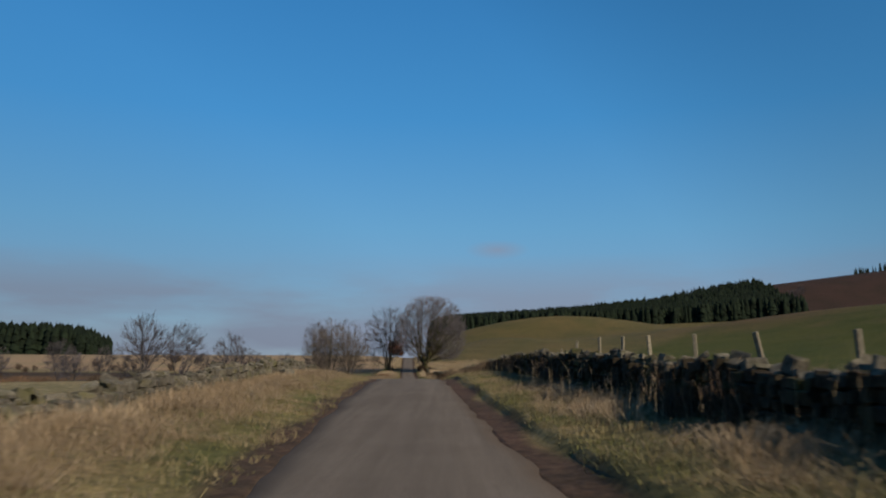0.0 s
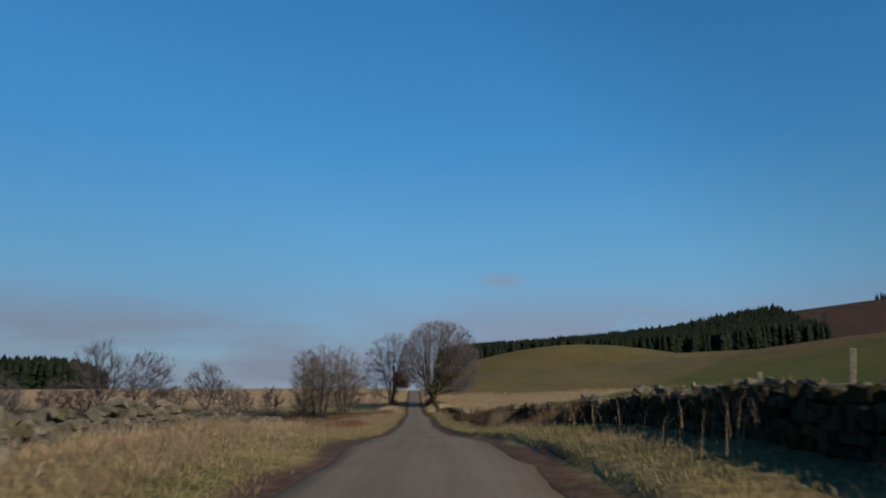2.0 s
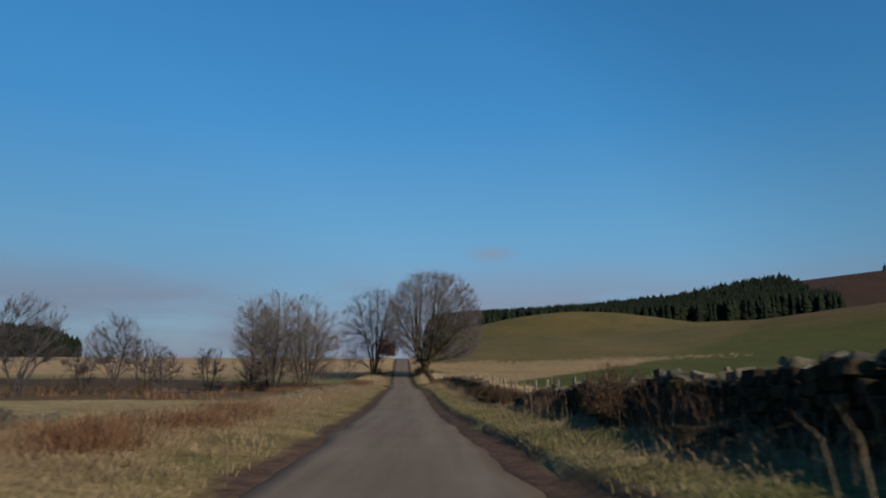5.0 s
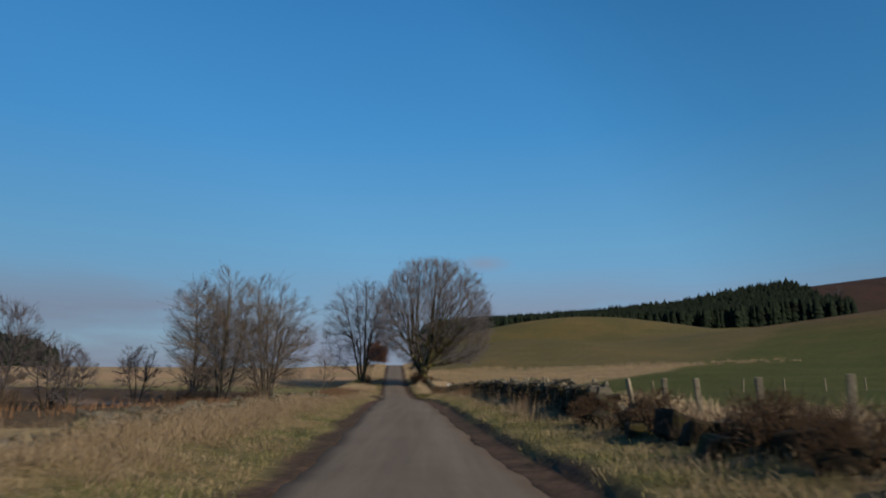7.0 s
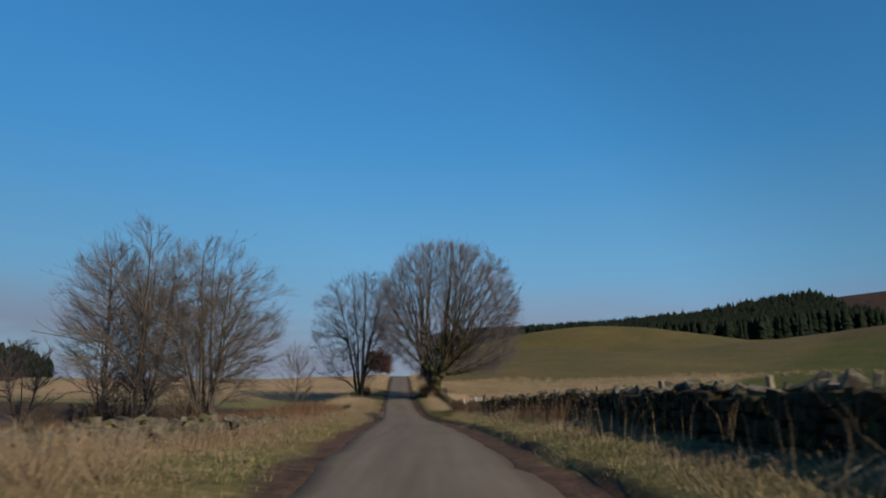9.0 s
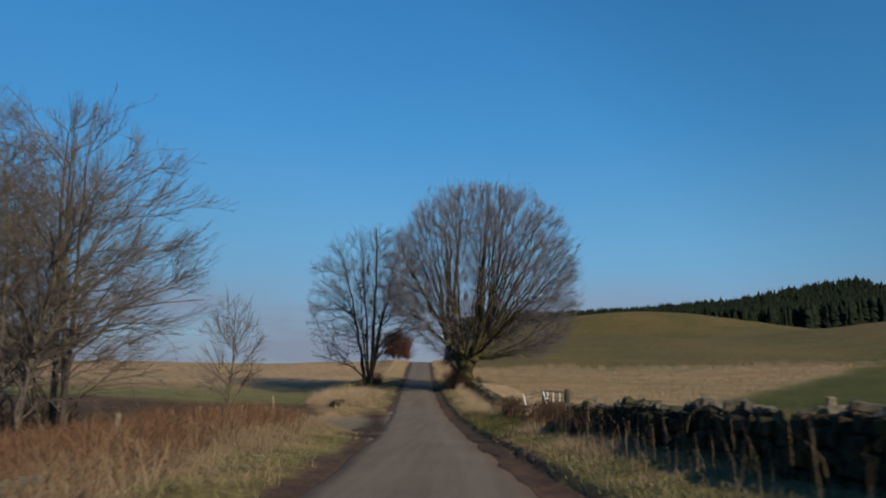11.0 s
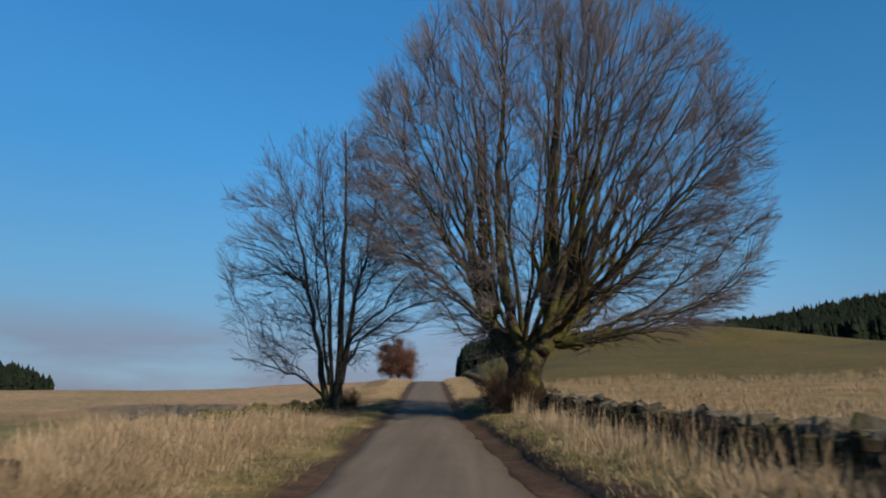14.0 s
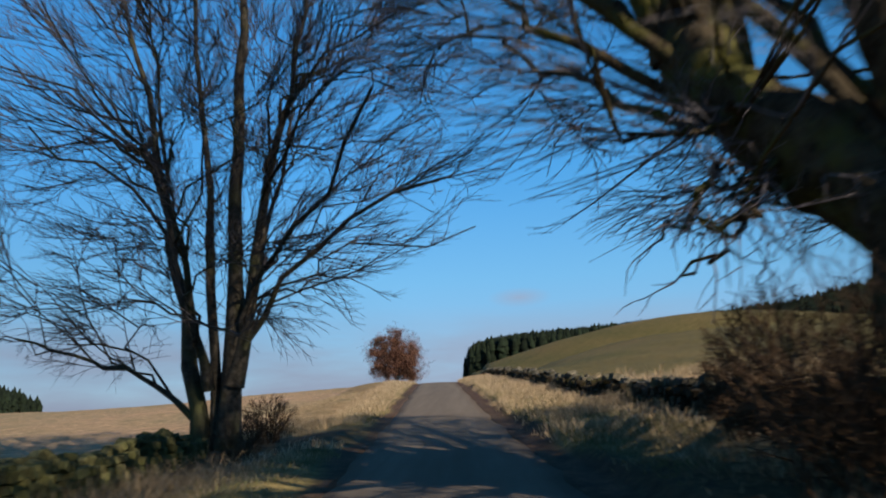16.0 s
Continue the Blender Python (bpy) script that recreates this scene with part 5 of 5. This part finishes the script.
# ---------------------------------------------------------------- fences, gate
def post_mesh(w, h, mat):
    bm = bmesh.new()
    box(bm, (w, w, h), pose(0, 0, h / 2))
    for v in bm.verts:
        v.co += Vector((random.uniform(-1, 1), random.uniform(-1, 1), random.uniform(-1, 1))) * w * 0.08
    return bm_mesh("post", bm, mat, w * 0.12)


def fences():
    posts = [post_mesh(0.115, 1.72, M_POST) for _ in range(4)]
    g = np.random.RandomState(12)
    fence = thing("fence", gp(60, 8.5), "line of weathered timber posts behind the wall", "fence")
    rows = [(s, 8.5, -0.2 if s < 40 else -0.5) for s in np.arange(-1.97, 84, 4.13)] + [(88.6, 7.4, -0.6), (91.0, 6.7, -0.7)]
    rows += [(s, 6.5, -0.72) for s in (93.3, 96.2, 99.3, 101.8, 104.5, 106.9, 109.5, 112.7)] + [(s, 6.5, -0.72) for s in np.arange(115.6, 152, 2.9)]
    for s, u, down in rows:
        p = gp(s + g.normal(0, 0.06), u + g.normal(0, 0.05), down) - fence.location
        ob = part("post", posts[g.randint(4)], fence)
        ob.matrix_basis = pose(*p, g.normal(0, 4), g.normal(-3, 4), g.uniform(0, 90))
    far = thing("fence", gp(152, 30), "posts of a fence along the marsh edge", "fence")
    for k in range(22):
        p = gp(151 + 0.9 * k, 9 + 4.2 * k, -0.5) - far.location
        part("post", posts[k % 4], far).matrix_basis = pose(*p, g.normal(0, 3), g.normal(0, 3), 30)


def entrance_fence():
    posts = [post_mesh(0.11, 1.5, M_POST) for _ in range(3)]
    g = np.random.RandomState(13)
    fence = thing("fence", gp(163, -7.0), "short line of leaning posts in bleached grass", "fence")
    for k, s in enumerate((156.0, 159.2, 162.4, 165.4, 168.0)):
        p = gp(s, -7.1 + g.normal(0, 0.1), -0.75) - fence.location
        part("post", posts[k % 3], fence).matrix_basis = pose(*p, g.normal(0, 5), g.normal(0, 5), g.uniform(0, 90))


def pipe(name, a, b, r, mat, parent, sides=6):
    P = np.array([[a, b]], float)
    v, f = tubes(P, np.array([[r, r]]), sides)
    return part(name, mesh_of(name, v, [f], mat, True), parent)


def round_post(r, h, mat):
    """A round timber post with a worn, uneven head."""
    k = np.linspace(0, 1, 7)
    P = np.stack([0.012 * np.sin(6 * k), 0.012 * np.cos(5 * k), h * k], 1)
    R = r * np.array([1.04, 1.02, 0.98, 1.0, 0.97, 0.94, 0.72])
    P = np.concatenate([P, [P[-1] + np.array([0, 0, 0.012])]])
    R = np.concatenate([R, [0.01]])
    v, f = tubes(P[None], R[None], 12)
    return mesh_of("post", v, [f], mat, True)


def gate():
    a, b = gp(172.3, 5.35), gp(168.4, 5.6)
    t = thing("field_gate", a, "rusty tubular steel field gate with pale uprights and a white brace", "gate")
    d = b - a
    d.z = 0
    for z, r in ((0.22, 0.014), (0.37, 0.014), (0.54, 0.015), (0.72, 0.015), (0.92, 0.016), (1.16, 0.026)):
        pipe("bar", (0, 0, z), (d.x, d.y, z), r, M_STEEL, t)
    pipe("end_bar", (0, 0, 0.2), (0, 0, 1.17), 0.026, M_STEEL, t)
    for f in (0.24, 0.50, 0.77):
        pipe("upright", (d.x * f, d.y * f, 0.16), (d.x * (f + 0.012), d.y * (f + 0.012), 1.15), 0.03, M_PALE, t)
    pipe("brace", (0.03, 0, 1.12), (0.30, -0.35, 0.12), 0.028, M_PALE, t)
    leaf = thing("field_gate", gp(172.5, 5.3), "short rusty side leaf of the gate with a white bar", "gate")
    for z in (0.28, 0.46, 0.64, 0.83, 1.02):
        pipe("bar", (0, 0.05, z + 0.08), (-0.75, 0.5, z - 0.12), 0.013, M_STEEL, leaf)
    pipe("end_bar", (-0.72, 0.45, 0.98), (-0.6, 0.3, 0.45), 0.026, M_PALE, leaf)
    for s, u, h, r in ((168.2, 5.65, 1.74, 0.12), (172.45, 5.45, 1.5, 0.07)):
        ob = tagged(new("gate_post", round_post(r, h, M_DARKWOOD)), "stout round dark timber gate post", "gate post", "gate posts")
        ob.location = gp(s, u, -0.5)
    ob = thing("broken_rail", gp(169.5, -5.85), "leaning grey post in dead grass with broken and added dark rails", "fence")
    post = part("post", round_post(0.055, 1.4, M_POST), ob)
    post.matrix_basis = pose(0, 0, -0.4, 4, -7, 0)
    # left stub and rail are added, standing in for a shadowed soil edge
    part("stub", round_post(0.05, 0.85, M_DARKWOOD), ob).location = (-1.5, 0.9, -0.4)
    pipe("rail", (0.02, 0.0, 0.42), (-1.55, 0.95, 0.30), 0.05, M_DARKWOOD, ob, 8)
    pipe("rail", (0.05, 0.05, 0.5), (0.85, 1.2, 0.12), 0.045, M_DARKWOOD, ob, 8)



fences()
entrance_fence()
gate()


# ---------------------------------------------------------------- grasses
def tufts(name, label, pts, h, blades, spread, width, mat, lean, seed, category="grass", droop=0.25, foot=None):
    """Tufts of curved blades, joined."""
    g = np.random.RandomState(seed)
    N = len(pts)
    idx = np.repeat(np.arange(N), blades)
    B = len(idx)
    az = g.uniform(0, 2 * np.pi, B)
    rr = spread * np.sqrt(g.uniform(0, 1, B))
    base = pts[idx] + np.stack([rr * np.cos(az), rr * np.sin(az), np.zeros(B)], 1)
    base[:, 2] = zg(base[:, 0], base[:, 1]) - 0.03 if foot is None else foot[idx]
    H = h[idx] * g.uniform(0.45, 1.15, B)
    az2 = az + g.normal(0, 0.9, B)
    ln = np.abs(g.normal(lean, lean * 0.6, B))
    dirx, diry = np.cos(az2) * ln, np.sin(az2) * ln
    mid = base + np.stack([dirx * H * 0.3, diry * H * 0.3, H * 0.6], 1)
    tip = base + np.stack([dirx * H, diry * H, H * np.maximum(1 - droop * np.minimum(ln, 1.8), 0.12)], 1)
    a3 = g.uniform(0, 2 * np.pi, B)
    wv = np.stack([np.cos(a3), np.sin(a3), np.zeros(B)], 1) * (width * g.uniform(0.6, 1.3, B))[:, None]
    V = np.stack([base - wv, base + wv, mid + wv * 0.7, mid - wv * 0.7, tip], 1).reshape(-1, 3)
    o = np.arange(B)[:, None] * 5
    me = mesh_of(name, V, [o + np.array([[0, 1, 2, 3]]), o + np.array([[3, 2, 4]])], mat)
    return tagged(new(name, me), label, category, kind="stuff")


def strip(seed, n, s0, s1, u0, u1):
    g = np.random.RandomState(seed)
    s, u = g.uniform(s0, s1, n), g.uniform(u0, u1, n)
    x = xc(s) + u
    return np.stack([x, s, zg(x, s)], 1), s, u, g


def keep(p, mask, h):
    return p[mask], h[mask]


def grasses():
    gate_gap = lambda s, u: ((np.abs(s - 175.5) > 3.0 + 9.0 * np.exp(-np.maximum(-u - 1.7, 0) / 1.7)) | (u > 0)) & (np.hypot(xc(s) + u + 15.9, s - 228.5) > 5.5) & (np.hypot(xc(s) + u + 5.2, s - 215) > 3.0)
    # short green verge on both sides
    for side, seed in ((-1, 101), (1, 102)):
        p, s, u, g = strip(seed, 7500, -4, 290, 2.2 if side < 0 else 2.4, 4.4)
        p[:, 0] = xc(s) + side * u
        h = g.uniform(0.08, 0.2, len(p))
        p, h = keep(p, gate_gap(s, side * u), h)
        tufts("verge_grass", "short tufted green and straw verge grass", p, h, 10, 0.28, 0.007, M_GREEN if side > 0 else M_MIXED, 0.7, seed)
    # flattened winter thatch between the tufts
    for side, seed, n in ((-1, 155, 4200), (1, 156, 4200)):
        p, s, u, g = strip(seed, n, -4, 225, 2.35 if side < 0 else 2.6, 5.6 if side < 0 else 4.4)
        p[:, 0] = xc(s) + side * u
        w = rough2(p[:, 0] + 7, p[:, 1], 1.3)
        ok = gate_gap(s, side * u) & (w > -0.25) & ((side < 0) | (s < 88) | (s > 108) | (u < 3.4)) & ((side > 0) | (s < 174) | (u < 4.0 + 0.33 * np.maximum(s - 181, 0)))
        tufts("thatch", "flattened pale winter thatch on the verge", p[ok], (0.10 + 0.10 * (w > 0.3) + g.uniform(0, 0.08, len(p)))[ok], 16, 0.34, 0.0055, M_MIXED if side > 0 else M_STRAW, 2.4, seed, droop=0.5)
    # tall dead grass, left bank
    p, s, u, g = strip(103, 9000, -4, 262, -7.8, -2.7)
    w = 0.5 + 0.5 * rough2(p[:, 0], p[:, 1], 0.8)
    edge = step(-3.3, -4.7, u + 0.7 * rough2(p[:, 0], p[:, 1], 0.5))
    h = (0.13 + (0.08 + np.where(s < 60, 0.18, np.where(s < 84, 0.26, 0.50)) * w * w) * edge + 0.12 * step(150, 156, s) * (1 - step(168, 176, s)) * edge) * g.uniform(0.5, 1.25, len(p)) * np.where((s > 183) & (s < 208), 1.5, 1.0) * np.where((s > 132) & (s < 152) & (u > -5.4), 0.5, 1.0)
    ok = gate_gap(s, u) & (g.uniform(0, 1, len(p)) < 0.25 + 0.75 * w) & ((s < 174) | (u > -4.0 - 0.33 * np.maximum(s - 181, 0)))
    pale = g.uniform(0, 1, len(p)) < np.where(s < 150, 0.28, 0.62)
    ok &= (s < 130) | (s > 170) | (u > -4.5) | (g.uniform(0, 1, len(p)) < 0.3)
    tufts("dead_grass", "tall brown dead grass along the bank", p[ok & ~pale], h[ok & ~pale], 28, 0.42, 0.0042, M_STRAW, 1.35, 103, droop=0.42)
    tufts("dead_grass", "tall bleached dead grass along the bank", p[ok & pale], h[ok & pale] * 1.1, 24, 0.40, 0.004, M_PALE_STRAW, 1.1, 123, droop=0.4)
    p, s, u, g = strip(128, 1300, -4, 226, -6.0, -3.5)
    ok = gate_gap(s, u) & (rough2(p[:, 0], p[:, 1], 1.1) > -0.2) & ((s < 174) | (u > -4.0 - 0.33 * np.maximum(s - 181, 0)))
    tufts("dead_grass", "flattened brown grass heaps on the bank", p[ok], (g.uniform(0.45, 0.95, len(p)) * np.where(s < 84, 0.6, 1.0))[ok], 50, 0.26, 0.0042, M_STRAW, 1.5, 128, droop=0.5)
    # the bank between the track and the multi-stemmed tree
    p, s, u, g = strip(159, 1500, 184, 213, -7.6, -3.0)
    w = rough2(p[:, 0], p[:, 1], 0.6)
    rise = step(-3.0, -4.6, u) * step(183, 187, s) * (0.55 + 0.85 * step(189, 197, s))
    ok = (u > -4.4 - 0.31 * np.maximum(s - 182, 0)) & (w > -0.5) & (np.hypot(s - 187.3, (u + 5.0) * 1.4) > 1.7) & (np.hypot(xc(s) + u + 5.2, s - 215) > 2.0)
    h = (0.12 + (0.48 + 0.35 * w) * rise) * g.uniform(0.6, 1.25, len(p))
    pale = g.uniform(0, 1, len(p)) < 0.45
    tufts("dead_grass", "tall bleached dead grass between track and tree", p[ok & pale], h[ok & pale] * 1.25, 26, 0.34, 0.005, M_PALE_STRAW, 0.6, 159, droop=0.35)
    tufts("dead_grass", "tall brown dead grass between track and tree", p[ok & ~pale], h[ok & ~pale], 26, 0.36, 0.005, M_STRAW, 0.8, 160, droop=0.4)
    p, s, u, g = strip(157, 760, -4, 84, -6.15, -5.1)
    ok = rough2(p[:, 0] * 2, p[:, 1], 0.9) > -0.45
    h = g.uniform(0.2, 0.48, len(p)) * (0.8 + 0.4 * (s > 50) + 0.5 * (s < 24))
    pale = g.uniform(0, 1, len(p)) < 0.4
    tufts("dead_grass", "tall brown dead grass against the tumbled wall", p[ok & ~pale], h[ok & ~pale], 40, 0.36, 0.0045, M_STRAW, 0.8, 157, droop=0.4)
    tufts("dead_grass", "tall bleached dead grass against the tumbled wall", p[ok & pale], h[ok & pale], 34, 0.34, 0.0045, M_PALE_STRAW, 0.7, 158, droop=0.4)
    # right bank, before the wall
    p, s, u, g = strip(104, 6500, -4, 262, 2.8, 5.2)
    w = 0.5 + 0.5 * rough2(p[:, 0] + 30, p[:, 1], 0.8)
    h = (0.12 + 0.45 * w * w + 0.12 * step(178, 186, s) * (1 - step(212, 216, s)) * w) * step(2.4, 3.8, u) * g.uniform(0.7, 1.2, len(p)) * np.where((s > 176) & (s < 213) & (u > 3.7), 0.5, 1.0) + 0.08
    p, h = keep(p, (g.uniform(0, 1, len(p)) < 0.15 + 0.85 * w * w) & ((s < 164) | (s > 181) | (u > 4.3)) & ((s < 205) | (s > 213) | (u < 3.3)) & ((s < 26) | (s > 50) | (u < 3.5)), h)
    n_ = p[:, 1] < 174
    tufts("dead_grass", "matted straw grass before the dark wall", p[n_], h[n_], 26, 0.42, 0.004, M_STRAW, 1.2, 104, droop=0.35)
    n_ = ~n_
    tufts("dead_grass", "tall bleached dead grass before the low wall", p[n_], h[n_], 22, 0.38, 0.005, M_PALE_STRAW, 1.0, 124, droop=0.35)
    p, s, u, g = strip(129, 900, -4, 213, 3.3, 4.6)
    ok = (rough2(p[:, 0], p[:, 1], 0.9) > 0.15) & ((s < 24) | ((s > 107) & (s < 164)) | ((s > 181) & (s < 205) & (u < 3.8)))
    pale = g.uniform(0, 1, len(p)) < 0.4
    h = g.uniform(0.35, 0.7, len(p))
    tufts("dead_grass", "flattened bleached straw heaps along the wall's foot", p[ok & pale], h[ok & pale], 72, 0.28, 0.0038, M_PALE_STRAW, 1.5, 129, droop=0.5)
    tufts("dead_grass", "flattened brown straw heaps along the wall's foot", p[ok & ~pale], h[ok & ~pale], 72, 0.28, 0.0038, M_STRAW, 1.5, 131, droop=0.5)
    p, s, u, g = strip(125, 330, 176, 206, 3.4, 4.5)
    tufts("dead_stalks", "tall bleached stalks standing before the low wall", p, g.uniform(0.5, 1.0, len(p)), 5, 0.3, 0.0036, M_PALE_STRAW, 0.25, 125)
    p, s, u, g = strip(161, 16, 209.0, 211.6, 3.7, 4.3)
    tufts("dead_stalks", "few tall bleached stalks before the wall", p, g.uniform(0.8, 1.25, len(p)), 6, 0.25, 0.006, M_PALE_STRAW, 0.18, 161)
    p, s, u, g = strip(126, 170, 108, 164, 3.4, 4.4)
    tufts("dead_stalks", "pale leaning stalks before the dark wall", p, g.uniform(0.7, 1.3, len(p)), 4, 0.35, 0.0032, M_STRAW, 0.32, 126)
    p, s, u, g = strip(127, 110, -2, 90, 3.6, 4.6)
    tufts("dead_stalks", "pale leaning stalks before the dark wall", p, g.uniform(0.6, 1.25, len(p)), 4, 0.35, 0.0032, M_PALE_STRAW, 0.32, 127)
    p, s, u, g = strip(137, 80, 53, 68, 3.7, 4.4)
    p = p[np.sin(0.52 * s + 0.9) > 0.1]
    tufts("dead_stalks", "tall brown dead stalks hanging before the wall", p, g.uniform(0.8, 1.45, len(p)), 16, 0.35, 0.0032, M_STRAW, 0.35, 137, droop=0.4)
    p, s, u, g = strip(132, 700, 162, 182, 2.4, 4.6)
    tufts("verge_grass", "lush dark green grass beside the gate", p, g.uniform(0.12, 0.34, len(p)), 16, 0.25, 0.007, M_LUSH, 0.8, 132)
    for seed, s0, s1, n, u0, u1 in ((133, 44, 88, 150, 4.25, 4.75), (134, 174, 194, 90, 4.4, 5.2), (135, 150, 167, 70, 4.2, 4.7), (136, 8, 44, 60, 4.5, 4.9), (138, 94, 107, 50, 4.4, 5.0)):
        p, s, u, g = strip(seed, n, s0, s1, u0, u1)
        p = p[np.sin(0.52 * s + 0.9) + 0.4 * np.sin(1.7 * s) > 0.05]
        tufts("bramble_tangle", "dark brown tangle of dead bramble over the wall", p, g.uniform(0.6, 1.15, len(p)), 40, 0.3, 0.006, M_CURTAIN, 0.55, seed, "bramble", droop=0.4)
    for k, (s0, s1, u_of, top_of) in enumerate(CRESTS):
        p, s, u, g = strip(140 + k, int(4.5 * (s1 - s0)), s0, s1, -0.16, 0.16)
        p[:, 0] = xc(s) + u_of(s) + u
        ok = rough2(p[:, 0] * 2, p[:, 1], 1.4) > -0.1
        lift = zr(s) + top_of(s) - 0.1
        tufts("wall_grass", "bleached grass and moss growing from the wall's cope", p[ok], g.uniform(0.08, 0.3, len(p))[ok], 14, 0.14, 0.006, M_PALE_STRAW if k % 2 else M_STRAW, 0.9, 140 + k, foot=lift[ok])
    for side, seed in ((-1, 151), (1, 152)):
        p, s, u, g = strip(seed, 900, 222, 292, 2.3, 4.8)
        p[:, 0] = xc(s) + side * u
        ok = np.hypot(p[:, 0] + 15.9, s - 228.5) > 4.5
        tufts("dead_grass", "pale dead grass on the verge below the brow", p[ok], g.uniform(0.15, 0.45, len(p))[ok], 22, 0.35, 0.008, M_PALE_STRAW, 0.9, seed, droop=0.35)
    # behind the right wall
    p, s, u, g = strip(105, 5000, 20, 215, 5.6, 8.5)
    w = 0.5 + 0.5 * rough2(p[:, 0] + 10, p[:, 1], 0.5)
    h = (0.25 + 0.5 * w) * g.uniform(0.7, 1.2, len(p))
    tufts("dead_grass", "bleached rough grass along the fence line", p, h, 12, 0.25, 0.012, M_PALE_STRAW, 0.35, 105)
    # marsh
    p, s, u, g = strip(106, 9000, 146, 262, 6.5, 90)
    c = cover(p[:, 0], p[:, 1])
    h = g.uniform(0.2, 0.55, len(p))
    p, h = keep(p, c[:, 0] > 0.2, h)
    tufts("marsh_grass", "pale bleached marsh grass below the hill", p, h, 16, 0.7, 0.011, M_REED, 0.8, 106)
    p, s, u, g = strip(112, 260, 246, 255, 10, 85)
    p[:, 2] = zg(p[:, 0], p[:, 1])
    tufts("rushes", "clumps of pale rushes where the marsh meets the hill", p, g.uniform(0.4, 1.0, len(p)), 20, 0.5, 0.02, M_REED, 0.5, 112)
    # bracken
    p, s, u, g = strip(107, 900, 58, 88, -5.6, -4.0)
    w = rough2(p[:, 0] * 1.3, p[:, 1], 0.9)
    h = g.uniform(0.3, 0.75, len(p)) * (0.75 + 0.35 * w)
    p, h = keep(p, (w > -0.25) & (g.uniform(0, 1, len(p)) < 0.75), h)
    tufts("dead_bracken", "collapsed red-brown dead bracken on the bank", p, h, 24, 0.35, 0.008, M_FERN, 0.9, 107, "bracken")
    p, s, u, g = strip(108, 2100, 128, 167, -12.0, -4.4)
    h = g.uniform(0.3, 0.7, len(p)) * (1 + 0.7 * step(148, 154, s))
    tufts("dead_bracken", "collapsed red-brown dead bracken on the bank", p, h, 22, 0.4, 0.008, M_FERN, 0.9, 108, "bracken")
    p, s, u, g = strip(109, 560, 40, 84, 4.0, 5.4)
    w = np.sin(0.52 * s + 0.9) + 0.4 * np.sin(1.7 * s) - 0.3
    h = g.uniform(0.5, 1.0, len(p))
    p, h = keep(p, w > 0, h)
    tufts("dead_stalks", "dry brown stalks and bramble before the wall", p, h * 0.8, 14, 0.3, 0.0034, M_FERN, 0.45, 109, "bracken")
    p, s, u, g = strip(110, 700, 112, 166, 3.8, 4.7)
    w = rough2(p[:, 0], p[:, 1], 0.35)
    h = g.uniform(0.5, 1.1, len(p))
    p, h = keep(p, w > 0, h)
    tufts("dead_stalks", "dry brown stalks and bramble before the wall", p, h * 0.8, 14, 0.3, 0.0034, M_FERN, 0.45, 110, "bracken")
    # brown scrub over the moor
    p, s, u, g = strip(111, 5200, 60, 330, -170, -14)
    c = cover(p[:, 0], p[:, 1])
    h = g.uniform(0.3, 1.0, len(p))
    p, h = keep(p, (c[:, 0] < 0.16) & (s + 0.2 * u < 150), h)
    tufts("moor_scrub", "brown heath and dead grass over the moor", p, h, 12, 0.9, 0.03, M_FERN, 0.5, 111, "heath")


grasses()
